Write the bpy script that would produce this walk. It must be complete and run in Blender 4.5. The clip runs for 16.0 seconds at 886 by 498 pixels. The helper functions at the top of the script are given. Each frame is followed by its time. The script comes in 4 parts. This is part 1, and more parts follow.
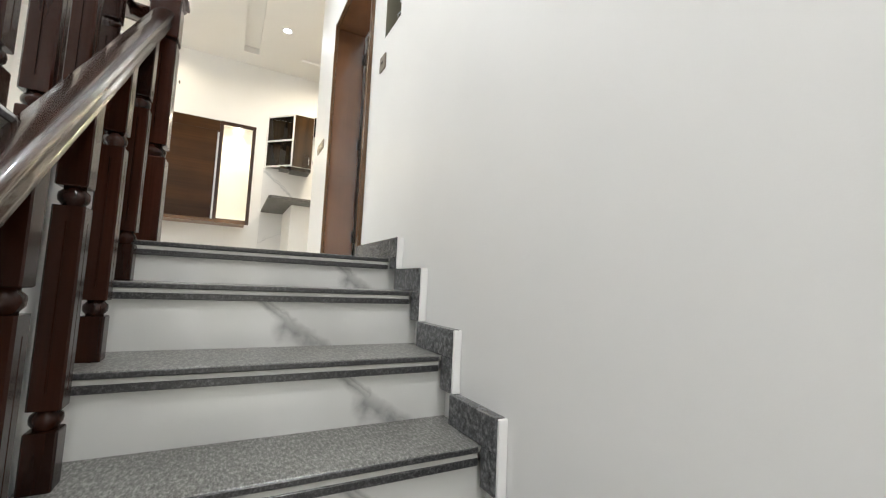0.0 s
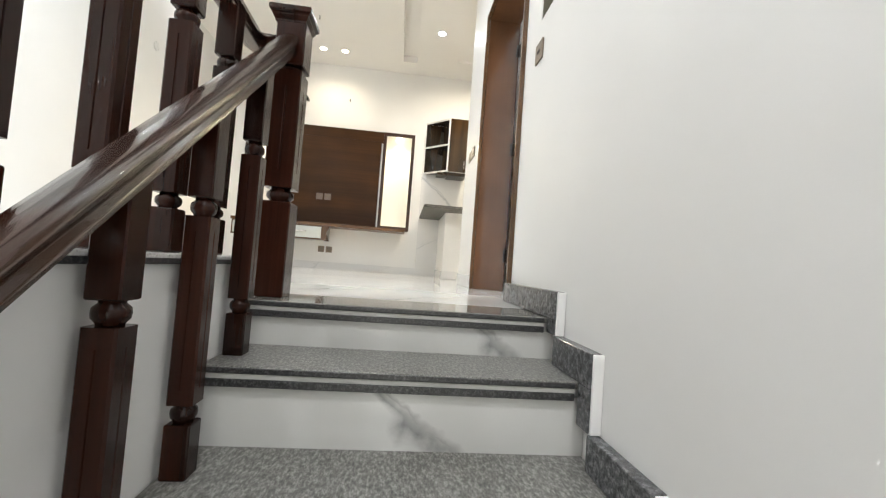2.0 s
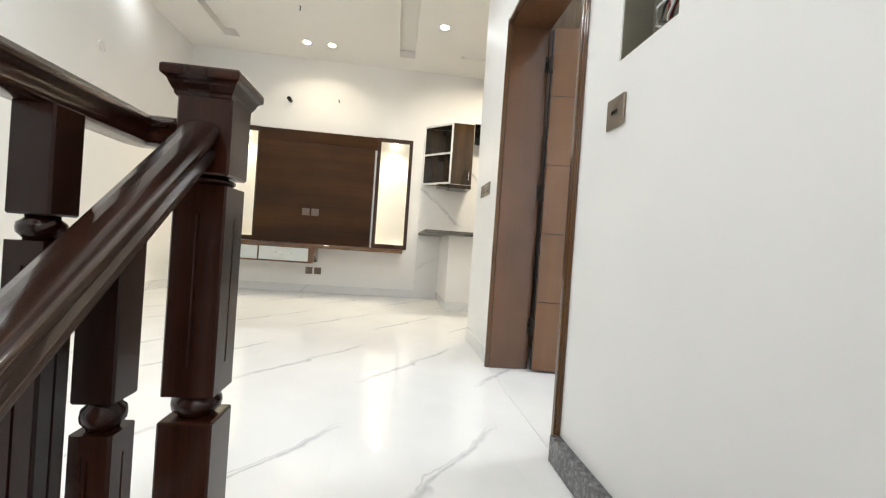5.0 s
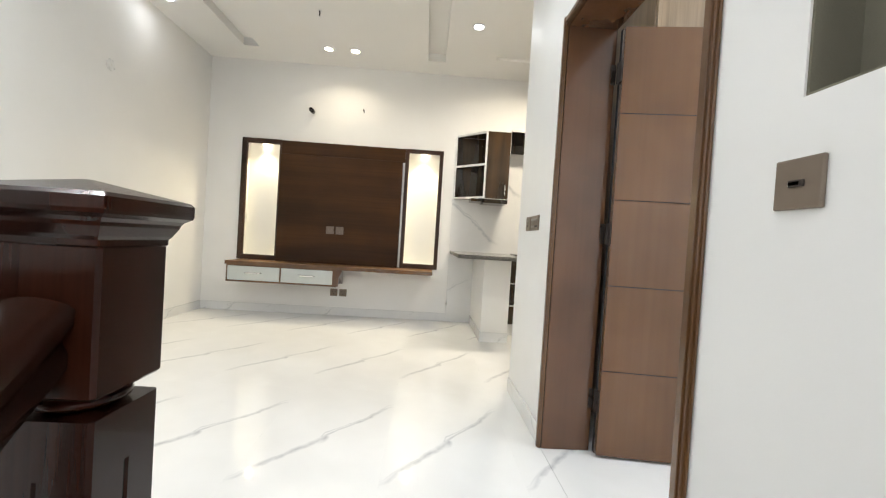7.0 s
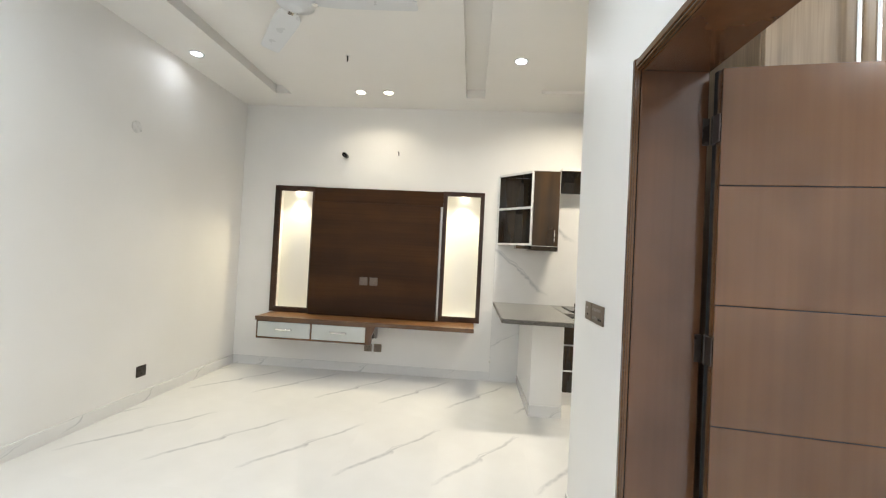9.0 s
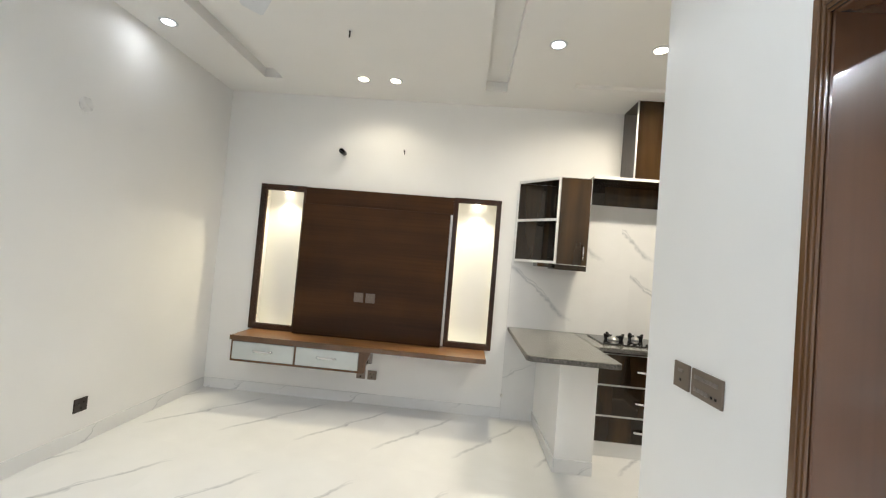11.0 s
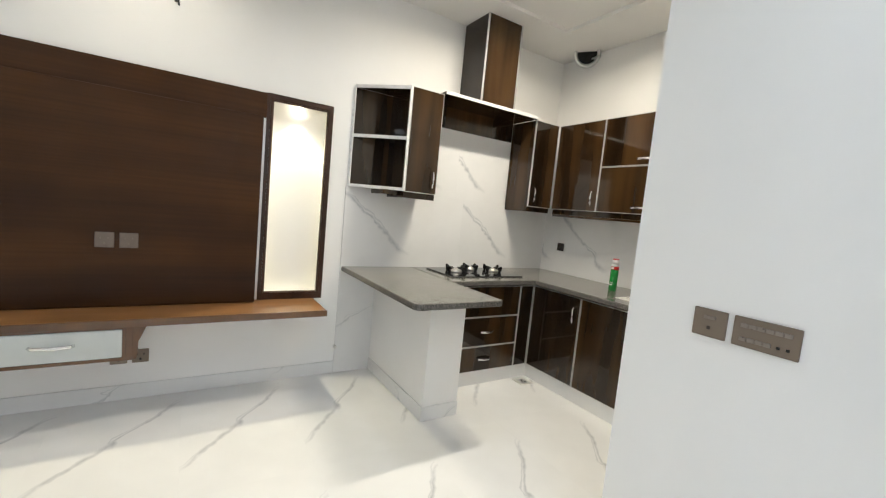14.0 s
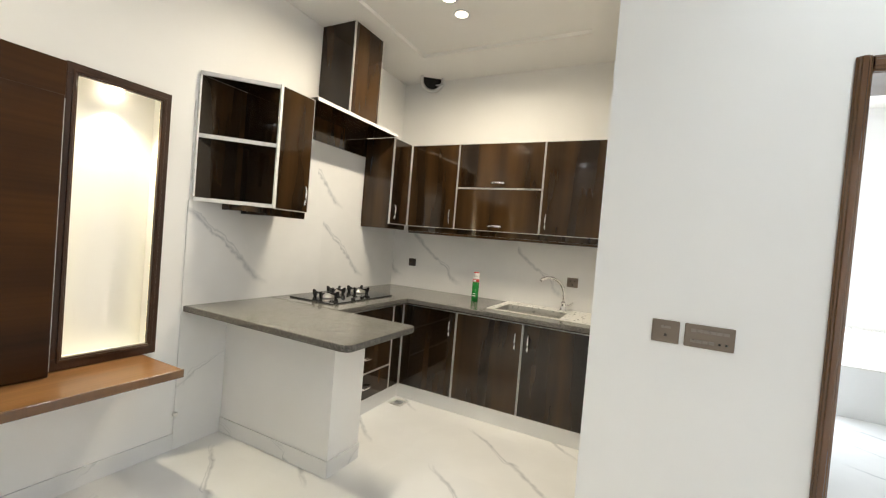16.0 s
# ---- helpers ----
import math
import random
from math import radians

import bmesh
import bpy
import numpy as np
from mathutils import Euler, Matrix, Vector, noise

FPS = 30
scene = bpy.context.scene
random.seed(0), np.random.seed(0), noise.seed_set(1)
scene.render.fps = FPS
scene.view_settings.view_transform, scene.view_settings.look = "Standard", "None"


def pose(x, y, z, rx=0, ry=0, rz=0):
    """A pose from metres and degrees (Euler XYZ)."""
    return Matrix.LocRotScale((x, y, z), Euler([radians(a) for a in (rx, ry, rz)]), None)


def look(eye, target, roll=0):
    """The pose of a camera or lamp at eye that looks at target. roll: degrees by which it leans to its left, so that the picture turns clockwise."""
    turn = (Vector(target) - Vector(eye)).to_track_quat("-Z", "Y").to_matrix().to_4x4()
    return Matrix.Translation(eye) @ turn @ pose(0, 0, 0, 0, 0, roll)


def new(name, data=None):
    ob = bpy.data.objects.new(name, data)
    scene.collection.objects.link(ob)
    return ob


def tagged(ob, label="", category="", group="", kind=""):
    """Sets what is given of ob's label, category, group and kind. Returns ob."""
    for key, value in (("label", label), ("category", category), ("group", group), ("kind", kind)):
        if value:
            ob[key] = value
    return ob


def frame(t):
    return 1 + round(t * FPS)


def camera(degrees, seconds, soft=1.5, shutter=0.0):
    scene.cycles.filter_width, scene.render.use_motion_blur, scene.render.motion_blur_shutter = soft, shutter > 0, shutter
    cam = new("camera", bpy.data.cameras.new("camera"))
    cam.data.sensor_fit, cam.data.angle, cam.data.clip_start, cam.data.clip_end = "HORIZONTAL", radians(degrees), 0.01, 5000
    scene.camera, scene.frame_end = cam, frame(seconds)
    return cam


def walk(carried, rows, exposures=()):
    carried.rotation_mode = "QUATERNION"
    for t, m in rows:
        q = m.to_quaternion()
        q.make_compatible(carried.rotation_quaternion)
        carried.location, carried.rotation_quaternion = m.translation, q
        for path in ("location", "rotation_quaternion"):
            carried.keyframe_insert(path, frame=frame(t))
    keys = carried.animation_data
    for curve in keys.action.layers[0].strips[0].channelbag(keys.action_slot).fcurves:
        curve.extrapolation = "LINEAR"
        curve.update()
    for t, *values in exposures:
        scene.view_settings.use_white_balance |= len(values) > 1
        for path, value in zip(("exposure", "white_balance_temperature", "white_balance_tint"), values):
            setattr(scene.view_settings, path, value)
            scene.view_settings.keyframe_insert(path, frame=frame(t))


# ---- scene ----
cam = camera(94.8, 16.0, soft=1.2)
PATH = [
    (0, (0.816, 1.807, -0.117), (1.746, 3.569, 0.062), 2.5),
    (0.5, (0.925, 1.919, -0.108), (1.585, 3.798, 0.079), 3.4),
    (1, (1.003, 1.994, 0.04), (1.402, 3.949, 0.175), 2.5),
    (1.5, (1.006, 2.096, 0.096), (1.248, 4.076, 0.246), 3.8),
    (2, (0.971, 2.234, 0.149), (1.172, 4.222, 0.238), 4.2),
    (2.5, (0.961, 2.326, 0.307), (1.239, 4.306, 0.36), 2.2),
    (3, (0.979, 2.427, 0.316), (1.236, 4.41, 0.388), 2.6),
    (3.5, (1.023, 2.563, 0.447), (1.108, 4.561, 0.505), 3.8),
    (4, (1.007, 2.64, 0.527), (1.05, 4.638, 0.584), 3.9),
    (4.5, (0.946, 2.771, 0.562), (1.065, 4.767, 0.574), 4.1),
    (5, (0.91, 2.858, 0.724), (1.139, 4.845, 0.714), 4.0),
    (5.2, (0.899, 2.887, 0.746), (1.109, 4.875, 0.76), 4.4),
    (7.3, (0.87, 3.368, 1.092), (0.957, 5.365, 1.025), 3.5),
    (7.5, (0.849, 3.401, 1.14), (0.983, 5.394, 1.052), 3.3),
    (8, (0.867, 3.506, 1.165), (1.008, 5.5, 1.096), 3.8),
    (8.5, (0.926, 3.672, 1.297), (0.907, 5.67, 1.218), 2.6),
    (9, (0.928, 3.765, 1.385), (0.786, 5.76, 1.423), 2.9),
    (9.2, (0.914, 3.808, 1.385), (0.758, 5.8, 1.478), 3.1),
    (11.3, (0.732, 4.481, 1.479), (0.621, 6.477, 1.531), 5.1),
    (11.5, (0.725, 4.554, 1.464), (0.676, 6.553, 1.434), 4.0),
    (12, (0.645, 4.647, 1.448), (0.82, 6.638, 1.374), 5.0),
    (12.5, (0.464, 4.765, 1.449), (0.989, 6.693, 1.359), 4.2),
    (13, (0.358, 4.873, 1.444), (1.128, 6.715, 1.329), 4.9),
    (13.5, (0.236, 5.052, 1.425), (1.175, 6.816, 1.328), 4.1),
    (14, (0.128, 5.234, 1.42), (1.192, 6.918, 1.238), 5.5),
    (14.5, (-0.019, 5.399, 1.406), (1.296, 6.901, 1.29), 6.9),
    (15, (-0.169, 5.524, 1.438), (1.327, 6.85, 1.388), 5.3),
    (15.5, (-0.278, 5.704, 1.42), (1.386, 6.811, 1.343), 6.1),
    (16, (-0.318, 5.917, 1.442), (1.463, 6.824, 1.394), 4.8),
]
walk(cam, [(t, look(eye, target, roll)) for t, eye, target, roll in PATH],
     [(0, 0.40, 6500, 10), (3, 0.38, 6500, 10), (5, 0.18, 6470, 10), (7.5, 0.06, 6380, 10), (9, -0.04, 6300, 10), (11.5, -0.10, 6150, 10), (13, -0.06, 6000, 10),
      (14, -0.05, 6030, 10), (15, -0.04, 6150, 10), (16, -0.03, 6420, 10)])

# ---- world and light ----
world = bpy.data.worlds.new("sky")
scene.world = world
world.use_nodes = True
wt = world.node_tree
sky = wt.nodes.new("ShaderNodeTexSky")
sky.sky_type, sky.sun_disc, sky.sun_elevation, sky.sun_rotation = "NISHITA", False, radians(48), radians(200)
wt.links.new(sky.outputs[0], wt.nodes["Background"].inputs[0])
wt.nodes["Background"].inputs[1].default_value = 0.12
sun = new("sun", bpy.data.lights.new("sun", "SUN"))
sun.data.energy, sun.data.angle, sun.data.color = 3.0, radians(0.5), (1, 0.95, 0.87)
sun.matrix_world = look((2, -3, 8.5), (5, 4, 0))

COOL, COLD, WARM = (0.965, 0.978, 0.985), (0.86, 0.95, 1.0), (1.0, 0.87, 0.66)
CEIL = 3.095
# downlights, then unseen fill: x, y, ceiling height, colour, watts, beam
SPOTS = [(-1.62, 7.22, CEIL, COOL, 1.0, 165), (1.27, 7.26, CEIL, COOL, 4.4, 150), (-0.335, 8.0, CEIL, WARM, 2.7, 132), (-0.035, 8.0, CEIL, WARM, 2.7, 132),
         (2.01, 7.32, CEIL + 0.03, WARM, 15, 165), (2.21, 7.32, CEIL + 0.03, WARM, 15, 165), (2.42, 7.32, CEIL + 0.03, WARM, 15, 165),
         # from here on out of view: added to fill hall, stairs and bedroom
         (-1.3, 5.3, CEIL, COLD, 7.0, 165), (0.85, 5.1, CEIL, COLD, 8.5, 160), (-1.0, 3.2, CEIL, COOL, 16, 165), (0.6, 2.9, CEIL, COOL, 8, 160),
         (-1.0, 1.0, CEIL, COOL, 22, 165), (0.9, -0.2, CEIL, COOL, 14, 165), (1.36, 1.2, CEIL, COOL, 22, 165), (3.3, 3.2, CEIL, COOL, 22, 165), (3.3, 4.7, CEIL, COOL, 16, 165)]


def disc_lamp(name, at, target, size, watts, colour, beam=165):
    ob = new(name, bpy.data.lights.new(name, "AREA"))
    ob.data.shape, ob.data.size, ob.data.energy, ob.data.color = "DISK", size, watts, colour
    ob.data.spread = radians(beam)
    ob.matrix_world = look(at, target)
    return ob


for sx, sy, sz, sc, sw, beam in SPOTS:
    disc_lamp("downlight_lamp", (sx, sy, sz - 0.012), (sx, sy + 0.001, 0), 0.09, sw, sc, beam)
for nx in (-1.165, 0.81):
    disc_lamp("niche_lamp", (nx, 8.505, 2.055), (nx, 7.5, 0), 0.025, 6.8, (1.0, 0.86, 0.57), 115)
# unseen fill lamp, added to brighten the stairs from below
stair_fill = new("entry_light", bpy.data.lights.new("entry_light", "AREA"))
stair_fill.data.shape, stair_fill.data.size, stair_fill.data.size_y, stair_fill.data.energy = "RECTANGLE", 0.85, 1.9, 8
stair_fill.data.color = (1.0, 0.96, 0.88)
stair_fill.matrix_world = look((1.0, -0.61, -0.85), (1.0, 4, -0.6))
window_lamp = new("window_light", bpy.data.lights.new("window_light", "AREA"))
window_lamp.data.shape, window_lamp.data.size, window_lamp.data.size_y, window_lamp.data.energy = "RECTANGLE", 1.0, 2.2, 130
window_lamp.data.color = (0.86, 0.93, 1.0)
window_lamp.matrix_world = look((5.12, 4.85, 1.45), (0, 4.85, 1.3))

# ---- materials ----


def nodes_of(name, rough=0.5, metal=0.0):
    m = bpy.data.materials.new(name)
    m.use_nodes = True
    b = m.node_tree.nodes["Principled BSDF"]
    b.inputs["Roughness"].default_value, b.inputs["Metallic"].default_value = rough, metal
    return m, m.node_tree, b


def add(nt, kind, **values):
    n = nt.nodes.new("ShaderNode" + kind)
    for key, v in values.items():
        n.inputs[key].default_value = v
    return n


def coords(nt, scale=(1, 1, 1), which="Object", turn=(0, 0, 0)):
    c = nt.nodes.new("ShaderNodeTexCoord")
    mp = add(nt, "Mapping", Scale=scale, Rotation=turn)
    nt.links.new(c.outputs[which], mp.inputs["Vector"])
    return mp.outputs[0]


def ramp(nt, fac, stops):
    r = nt.nodes.new("ShaderNodeValToRGB")
    while len(r.color_ramp.elements) < len(stops):
        r.color_ramp.elements.new(0.5)
    for e, (p, c) in zip(r.color_ramp.elements, stops):
        e.position, e.color = p, (*c, 1) if len(c) == 3 else c
    nt.links.new(fac, r.inputs[0])
    return r.outputs[0]


def bump(nt, b, height, strength, distance=0.002):
    n = add(nt, "Bump", Strength=strength, Distance=distance)
    nt.links.new(height, n.inputs["Height"])
    nt.links.new(n.outputs[0], b.inputs["Normal"])


def calc(nt, op, a, b=None, clamp=False):
    n = nt.nodes.new("ShaderNodeMath")
    n.operation, n.use_clamp = op, clamp
    for i, v in enumerate((a, b)):
        if v is None:
            continue
        if isinstance(v, (int, float)):
            n.inputs[i].default_value = v
        else:
            nt.links.new(v, n.inputs[i])
    return n.outputs[0]


def paint(name, colour, rough=0.6, vary=0.03, grain=0.06, wave=0.0):
    """Wall paint: faint roller texture and slow unevenness; wave: upright undulations of the plaster."""
    m, nt, b = nodes_of(name, rough)
    v = coords(nt)
    big, fine = add(nt, "TexNoise", Scale=1.3, Detail=4.0), add(nt, "TexNoise", Scale=260.0, Detail=2.0)
    for n in (big, fine):
        nt.links.new(v, n.inputs["Vector"])
    lo = tuple(c * (1 - vary) for c in colour)
    nt.links.new(ramp(nt, big.outputs[0], [(0.3, lo), (0.7, colour)]), b.inputs["Base Color"])
    bump(nt, b, fine.outputs[0], grain)
    if wave:
        slow = add(nt, "TexNoise", Scale=1.6, Detail=2.0, Roughness=0.4)
        nt.links.new(coords(nt, (1, 1, 0.3)), slow.inputs["Vector"])
        under = add(nt, "Bump", Strength=wave, Distance=0.02)
        nt.links.new(slow.outputs[0], under.inputs["Height"])
        nt.links.new(under.outputs[0], b.inputs["Normal"].links[0].from_node.inputs["Normal"])
    return m


def wood(name, dark, light, along="x", rough=0.3, coat=0.0, size=1.0, contrast=(0.3, 0.7), fleck=0.25, spec=0.3, mottle=0.45):
    """Grain stretched along one axis, with broad figure and fine pores."""
    m, nt, b = nodes_of(name, rough)
    k = {"x": (0.6, 7, 7), "y": (7, 0.6, 7), "z": (7, 7, 0.6)}[along]
    v = coords(nt, tuple(c * size for c in k))
    info = nt.nodes.new("ShaderNodeObjectInfo")
    shift = nt.nodes.new("ShaderNodeVectorMath")
    nt.links.new(v, shift.inputs[0])
    spread = calc(nt, "MULTIPLY", info.outputs["Random"], 9.0)
    comb = nt.nodes.new("ShaderNodeCombineXYZ")
    for i in range(3):
        nt.links.new(spread, comb.inputs[i])
    nt.links.new(comb.outputs[0], shift.inputs[1])
    v = shift.outputs[0]
    broad = add(nt, "TexNoise", Scale=1.0, Detail=5.0, Distortion=0.15)
    nt.links.new(v, broad.inputs["Vector"])
    pore_v = nt.nodes.new("ShaderNodeVectorMath")
    pore_v.operation = "MULTIPLY"
    pore_v.inputs[1].default_value = {"x": (3, 14, 14), "y": (14, 3, 14), "z": (14, 14, 3)}[along]
    nt.links.new(v, pore_v.inputs[0])
    pores = add(nt, "TexNoise", Scale=1.0, Detail=3.0)
    nt.links.new(pore_v.outputs[0], pores.inputs["Vector"])
    base = ramp(nt, broad.outputs[0], [(contrast[0], dark), (contrast[1], light)])
    mix = nt.nodes.new("ShaderNodeMix")
    mix.data_type, mix.blend_type = "RGBA", "MULTIPLY"
    mix.inputs["Factor"].default_value = fleck
    nt.links.new(base, mix.inputs["A"])
    nt.links.new(ramp(nt, pores.outputs[0], [(0.35, (0.35, 0.3, 0.25)), (0.6, (1, 1, 1))]), mix.inputs["B"])
    patch = add(nt, "TexNoise", Scale=3.0, Detail=2.0, Roughness=0.4)
    nt.links.new(coords(nt), patch.inputs["Vector"])
    tone = nt.nodes.new("ShaderNodeMix")
    tone.data_type, tone.blend_type = "RGBA", "MULTIPLY"
    tone.inputs["Factor"].default_value = mottle
    nt.links.new(mix.outputs["Result"], tone.inputs["A"])
    nt.links.new(ramp(nt, patch.outputs[0], [(0.36, (0.6, 0.57, 0.55)), (0.64, (1, 1, 1))]), tone.inputs["B"])
    nt.links.new(tone.outputs["Result"], b.inputs["Base Color"])
    b.inputs["Specular IOR Level"].default_value = spec
    b.inputs["Coat Weight"].default_value, b.inputs["Coat Roughness"].default_value = coat, 0.04
    bump(nt, b, pores.outputs[0], 0.08, 0.001)
    return m


def marble(name, across, up, slope, rough=0.07, wide=0.008, colour=(0.72, 0.72, 0.71), vein=(0.33, 0.34, 0.36), shift=0.03, offset=0.0, middle=0.0, half=0.34, rag=0.03):
    """White glazed tile with one drifting grey vein of several strands; across and up name the axes of its face."""
    m, nt, b = nodes_of(name, rough)
    c = nt.nodes.new("ShaderNodeTexCoord")
    sep = nt.nodes.new("ShaderNodeSeparateXYZ")
    nt.links.new(c.outputs["Object"], sep.inputs[0])
    info = nt.nodes.new("ShaderNodeObjectInfo")
    n1, n2, n3 = add(nt, "TexNoise", Scale=4.5, Detail=4.0), add(nt, "TexNoise", Scale=24.0, Detail=4.0), add(nt, "TexNoise", Scale=3.2, Detail=3.0)
    for n in (n1, n2, n3):
        nt.links.new(c.outputs["Object"], n.inputs["Vector"])
    x, y = sep.outputs["XYZ".index(across)], sep.outputs["XYZ".index(up)]
    line = calc(nt, "SUBTRACT", calc(nt, "SUBTRACT", y, offset), calc(nt, "MULTIPLY", x, slope))
    line = calc(nt, "ADD", line, calc(nt, "MULTIPLY", calc(nt, "SUBTRACT", n1.outputs[0], 0.5), 0.19))
    line = calc(nt, "ADD", line, calc(nt, "MULTIPLY", calc(nt, "SUBTRACT", n2.outputs[0], 0.5), rag))
    line = calc(nt, "ADD", line, calc(nt, "MULTIPLY", calc(nt, "SUBTRACT", info.outputs["Random"], 0.5), shift))
    line = calc(nt, "MULTIPLY", line, 1 / math.sqrt(1 + slope * slope))
    width = calc(nt, "ADD", calc(nt, "MULTIPLY", calc(nt, "SUBTRACT", n3.outputs[0], 0.35), wide * 6), wide * 0.35)
    main = calc(nt, "SUBTRACT", 1.0, calc(nt, "DIVIDE", calc(nt, "ABSOLUTE", line), calc(nt, "MAXIMUM", width, wide * 0.6)), True)
    main = calc(nt, "MULTIPLY", main, calc(nt, "ADD", calc(nt, "MULTIPLY", n2.outputs[0], 1.2), 0.1), True)
    edge = calc(nt, "ABSOLUTE", calc(nt, "SUBTRACT", calc(nt, "ADD", line, calc(nt, "MULTIPLY", calc(nt, "SUBTRACT", n3.outputs[0], 0.5), 0.12)), 0.012))
    edge = calc(nt, "MULTIPLY", calc(nt, "SUBTRACT", 1.0, calc(nt, "DIVIDE", edge, wide * 0.45), True), 0.55)
    ends = calc(nt, "MULTIPLY", calc(nt, "SUBTRACT", half, calc(nt, "ABSOLUTE", calc(nt, "SUBTRACT", x, middle))), 7.0, True)
    amount = calc(nt, "MULTIPLY", calc(nt, "MAXIMUM", main, edge), ends)
    mix = nt.nodes.new("ShaderNodeMix")
    mix.data_type = "RGBA"
    nt.links.new(amount, mix.inputs["Factor"])
    mix.inputs["B"].default_value = (*vein, 1)
    cloud = ramp(nt, n3.outputs[0], [(0.3, tuple(k * 0.95 for k in colour)), (0.65, colour)])
    nt.links.new(cloud, mix.inputs["A"])
    nt.links.new(mix.outputs["Result"], b.inputs["Base Color"])
    bump(nt, b, n2.outputs[0], 0.012, 0.001)
    return m


def granite(name, dark, mid, light, rough, grain=1.0, stretch=1.0):
    """Speckled stone; grain sets the size of its specks, stretch draws them out along y."""
    m, nt, b = nodes_of(name, rough)
    v = coords(nt, (1, 1 / stretch, 1))
    fine, speck = add(nt, "TexNoise", Scale=150.0 / grain, Detail=4.0, Roughness=0.7), add(nt, "TexVoronoi", Scale=240.0 / grain)
    slow = add(nt, "TexNoise", Scale=7.0, Detail=3.0)
    for n in (fine, speck, slow):
        nt.links.new(v, n.inputs["Vector"])
    base = ramp(nt, fine.outputs[0], [(0.34, dark), (0.5, mid), (0.64, light)])
    mix = nt.nodes.new("ShaderNodeMix")
    mix.data_type, mix.blend_type = "RGBA", "MULTIPLY"
    mix.inputs["Factor"].default_value = 0.6
    nt.links.new(base, mix.inputs["A"])
    nt.links.new(ramp(nt, speck.outputs["Distance"], [(0.1, (0.35, 0.35, 0.36)), (0.45, (1, 1, 1))]), mix.inputs["B"])
    tone = nt.nodes.new("ShaderNodeMix")
    tone.data_type, tone.blend_type = "RGBA", "MULTIPLY"
    tone.inputs["Factor"].default_value = 0.5
    nt.links.new(mix.outputs["Result"], tone.inputs["A"])
    nt.links.new(ramp(nt, slow.outputs[0], [(0.35, (0.75, 0.75, 0.76)), (0.65, (1, 1, 1))]), tone.inputs["B"])
    nt.links.new(tone.outputs["Result"], b.inputs["Base Color"])
    bump(nt, b, fine.outputs[0], 0.05, 0.001)
    return m


def plain(name, colour, rough=0.4, metal=0.0, vary=0.12, scale=30.0):
    """Plastic or metal with light smudges."""
    m, nt, b = nodes_of(name, rough, metal)
    n = add(nt, "TexNoise", Scale=scale, Detail=3.0)
    nt.links.new(coords(nt), n.inputs["Vector"])
    nt.links.new(ramp(nt, n.outputs[0], [(0.3, tuple(c * (1 - vary) for c in colour)), (0.7, colour)]), b.inputs["Base Color"])
    nt.links.new(ramp(nt, n.outputs[0], [(0.3, (rough * 0.85,) * 3), (0.7, (min(1, rough * 1.2),) * 3)]), b.inputs["Roughness"])
    return m


def glow(name, colour, strength):
    m, nt, b = nodes_of(name)
    b.inputs["Emission Color"].default_value, b.inputs["Emission Strength"].default_value = (*colour, 1), strength
    return m


WALL = paint("white_wall_paint", (0.85, 0.845, 0.83), 0.5, 0.05, wave=0.3)
CEILING = paint("white_ceiling_paint", (0.86, 0.85, 0.825), 0.7)
GREY_PLASTER = paint("raw_grey_plaster", (0.21, 0.195, 0.145), 0.9, 0.25, 0.5)
FLOOR_TILE = marble("floor_marble_tile", "X", "Y", 1.25, 0.03, 0.014, (0.81, 0.81, 0.80), (0.43, 0.44, 0.46), rag=0.014)
WALL_TILE_Y = marble("back_wall_marble_tile", "X", "Z", -0.83, 0.12, 0.016, (0.78, 0.78, 0.78), (0.40, 0.42, 0.45), offset=-0.2, middle=-0.3, half=0.36)
WALL_TILE_X = marble("side_wall_marble_tile", "Y", "Z", 0.83, 0.12, 0.016, (0.78, 0.78, 0.78), (0.40, 0.42, 0.45), offset=-0.2, middle=0.3, half=0.36)
RISER = marble("riser_marble_tile", "X", "Z", -0.66, 0.16, 0.026, (0.72, 0.72, 0.70), (0.22, 0.22, 0.22), 0.02, half=0.42)
SKIRT_TILE = marble("skirting_marble_tile", "X", "Z", 0.5, 0.15, 0.006, (0.79, 0.79, 0.785), (0.48, 0.49, 0.5), 0.3, half=0.22)
SKIRT_TILE_X = marble("side_skirting_marble_tile", "Y", "Z", 0.5, 0.15, 0.006, (0.79, 0.79, 0.785), (0.48, 0.49, 0.5), 0.3, half=0.22)
GROUT = plain("pale_grout", (0.74, 0.74, 0.73), 0.3)
GRANITE = granite("grey_granite", (0.085, 0.084, 0.078), (0.20, 0.197, 0.183), (0.40, 0.395, 0.37), 0.3, 1.1, 2.4)
# polished top tread; its paler tone also carries reflected light as colour
GRANITE_POLISHED = granite("polished_granite", (0.15, 0.147, 0.137), (0.23, 0.225, 0.21), (0.36, 0.355, 0.335), 0.05, 1.3)
# capping granite lightened: the bright wall's reflection is put into its colour
GRANITE_SHEEN = granite("capping_granite_sheen", (0.60, 0.60, 0.59), (0.70, 0.70, 0.685), (0.78, 0.78, 0.765), 0.1, 1.5)
GRANITE_SKIRT = granite("skirting_granite", (0.045, 0.046, 0.048), (0.10, 0.102, 0.106), (0.22, 0.222, 0.228), 0.2, 2.5)
GRANITE_DARK = granite("dark_granite_edge", (0.012, 0.012, 0.013), (0.035, 0.035, 0.037), (0.11, 0.11, 0.11), 0.3)
GRANITE_TOP = granite("worktop_granite", (0.125, 0.121, 0.105), (0.16, 0.154, 0.136), (0.20, 0.192, 0.17), 0.13)
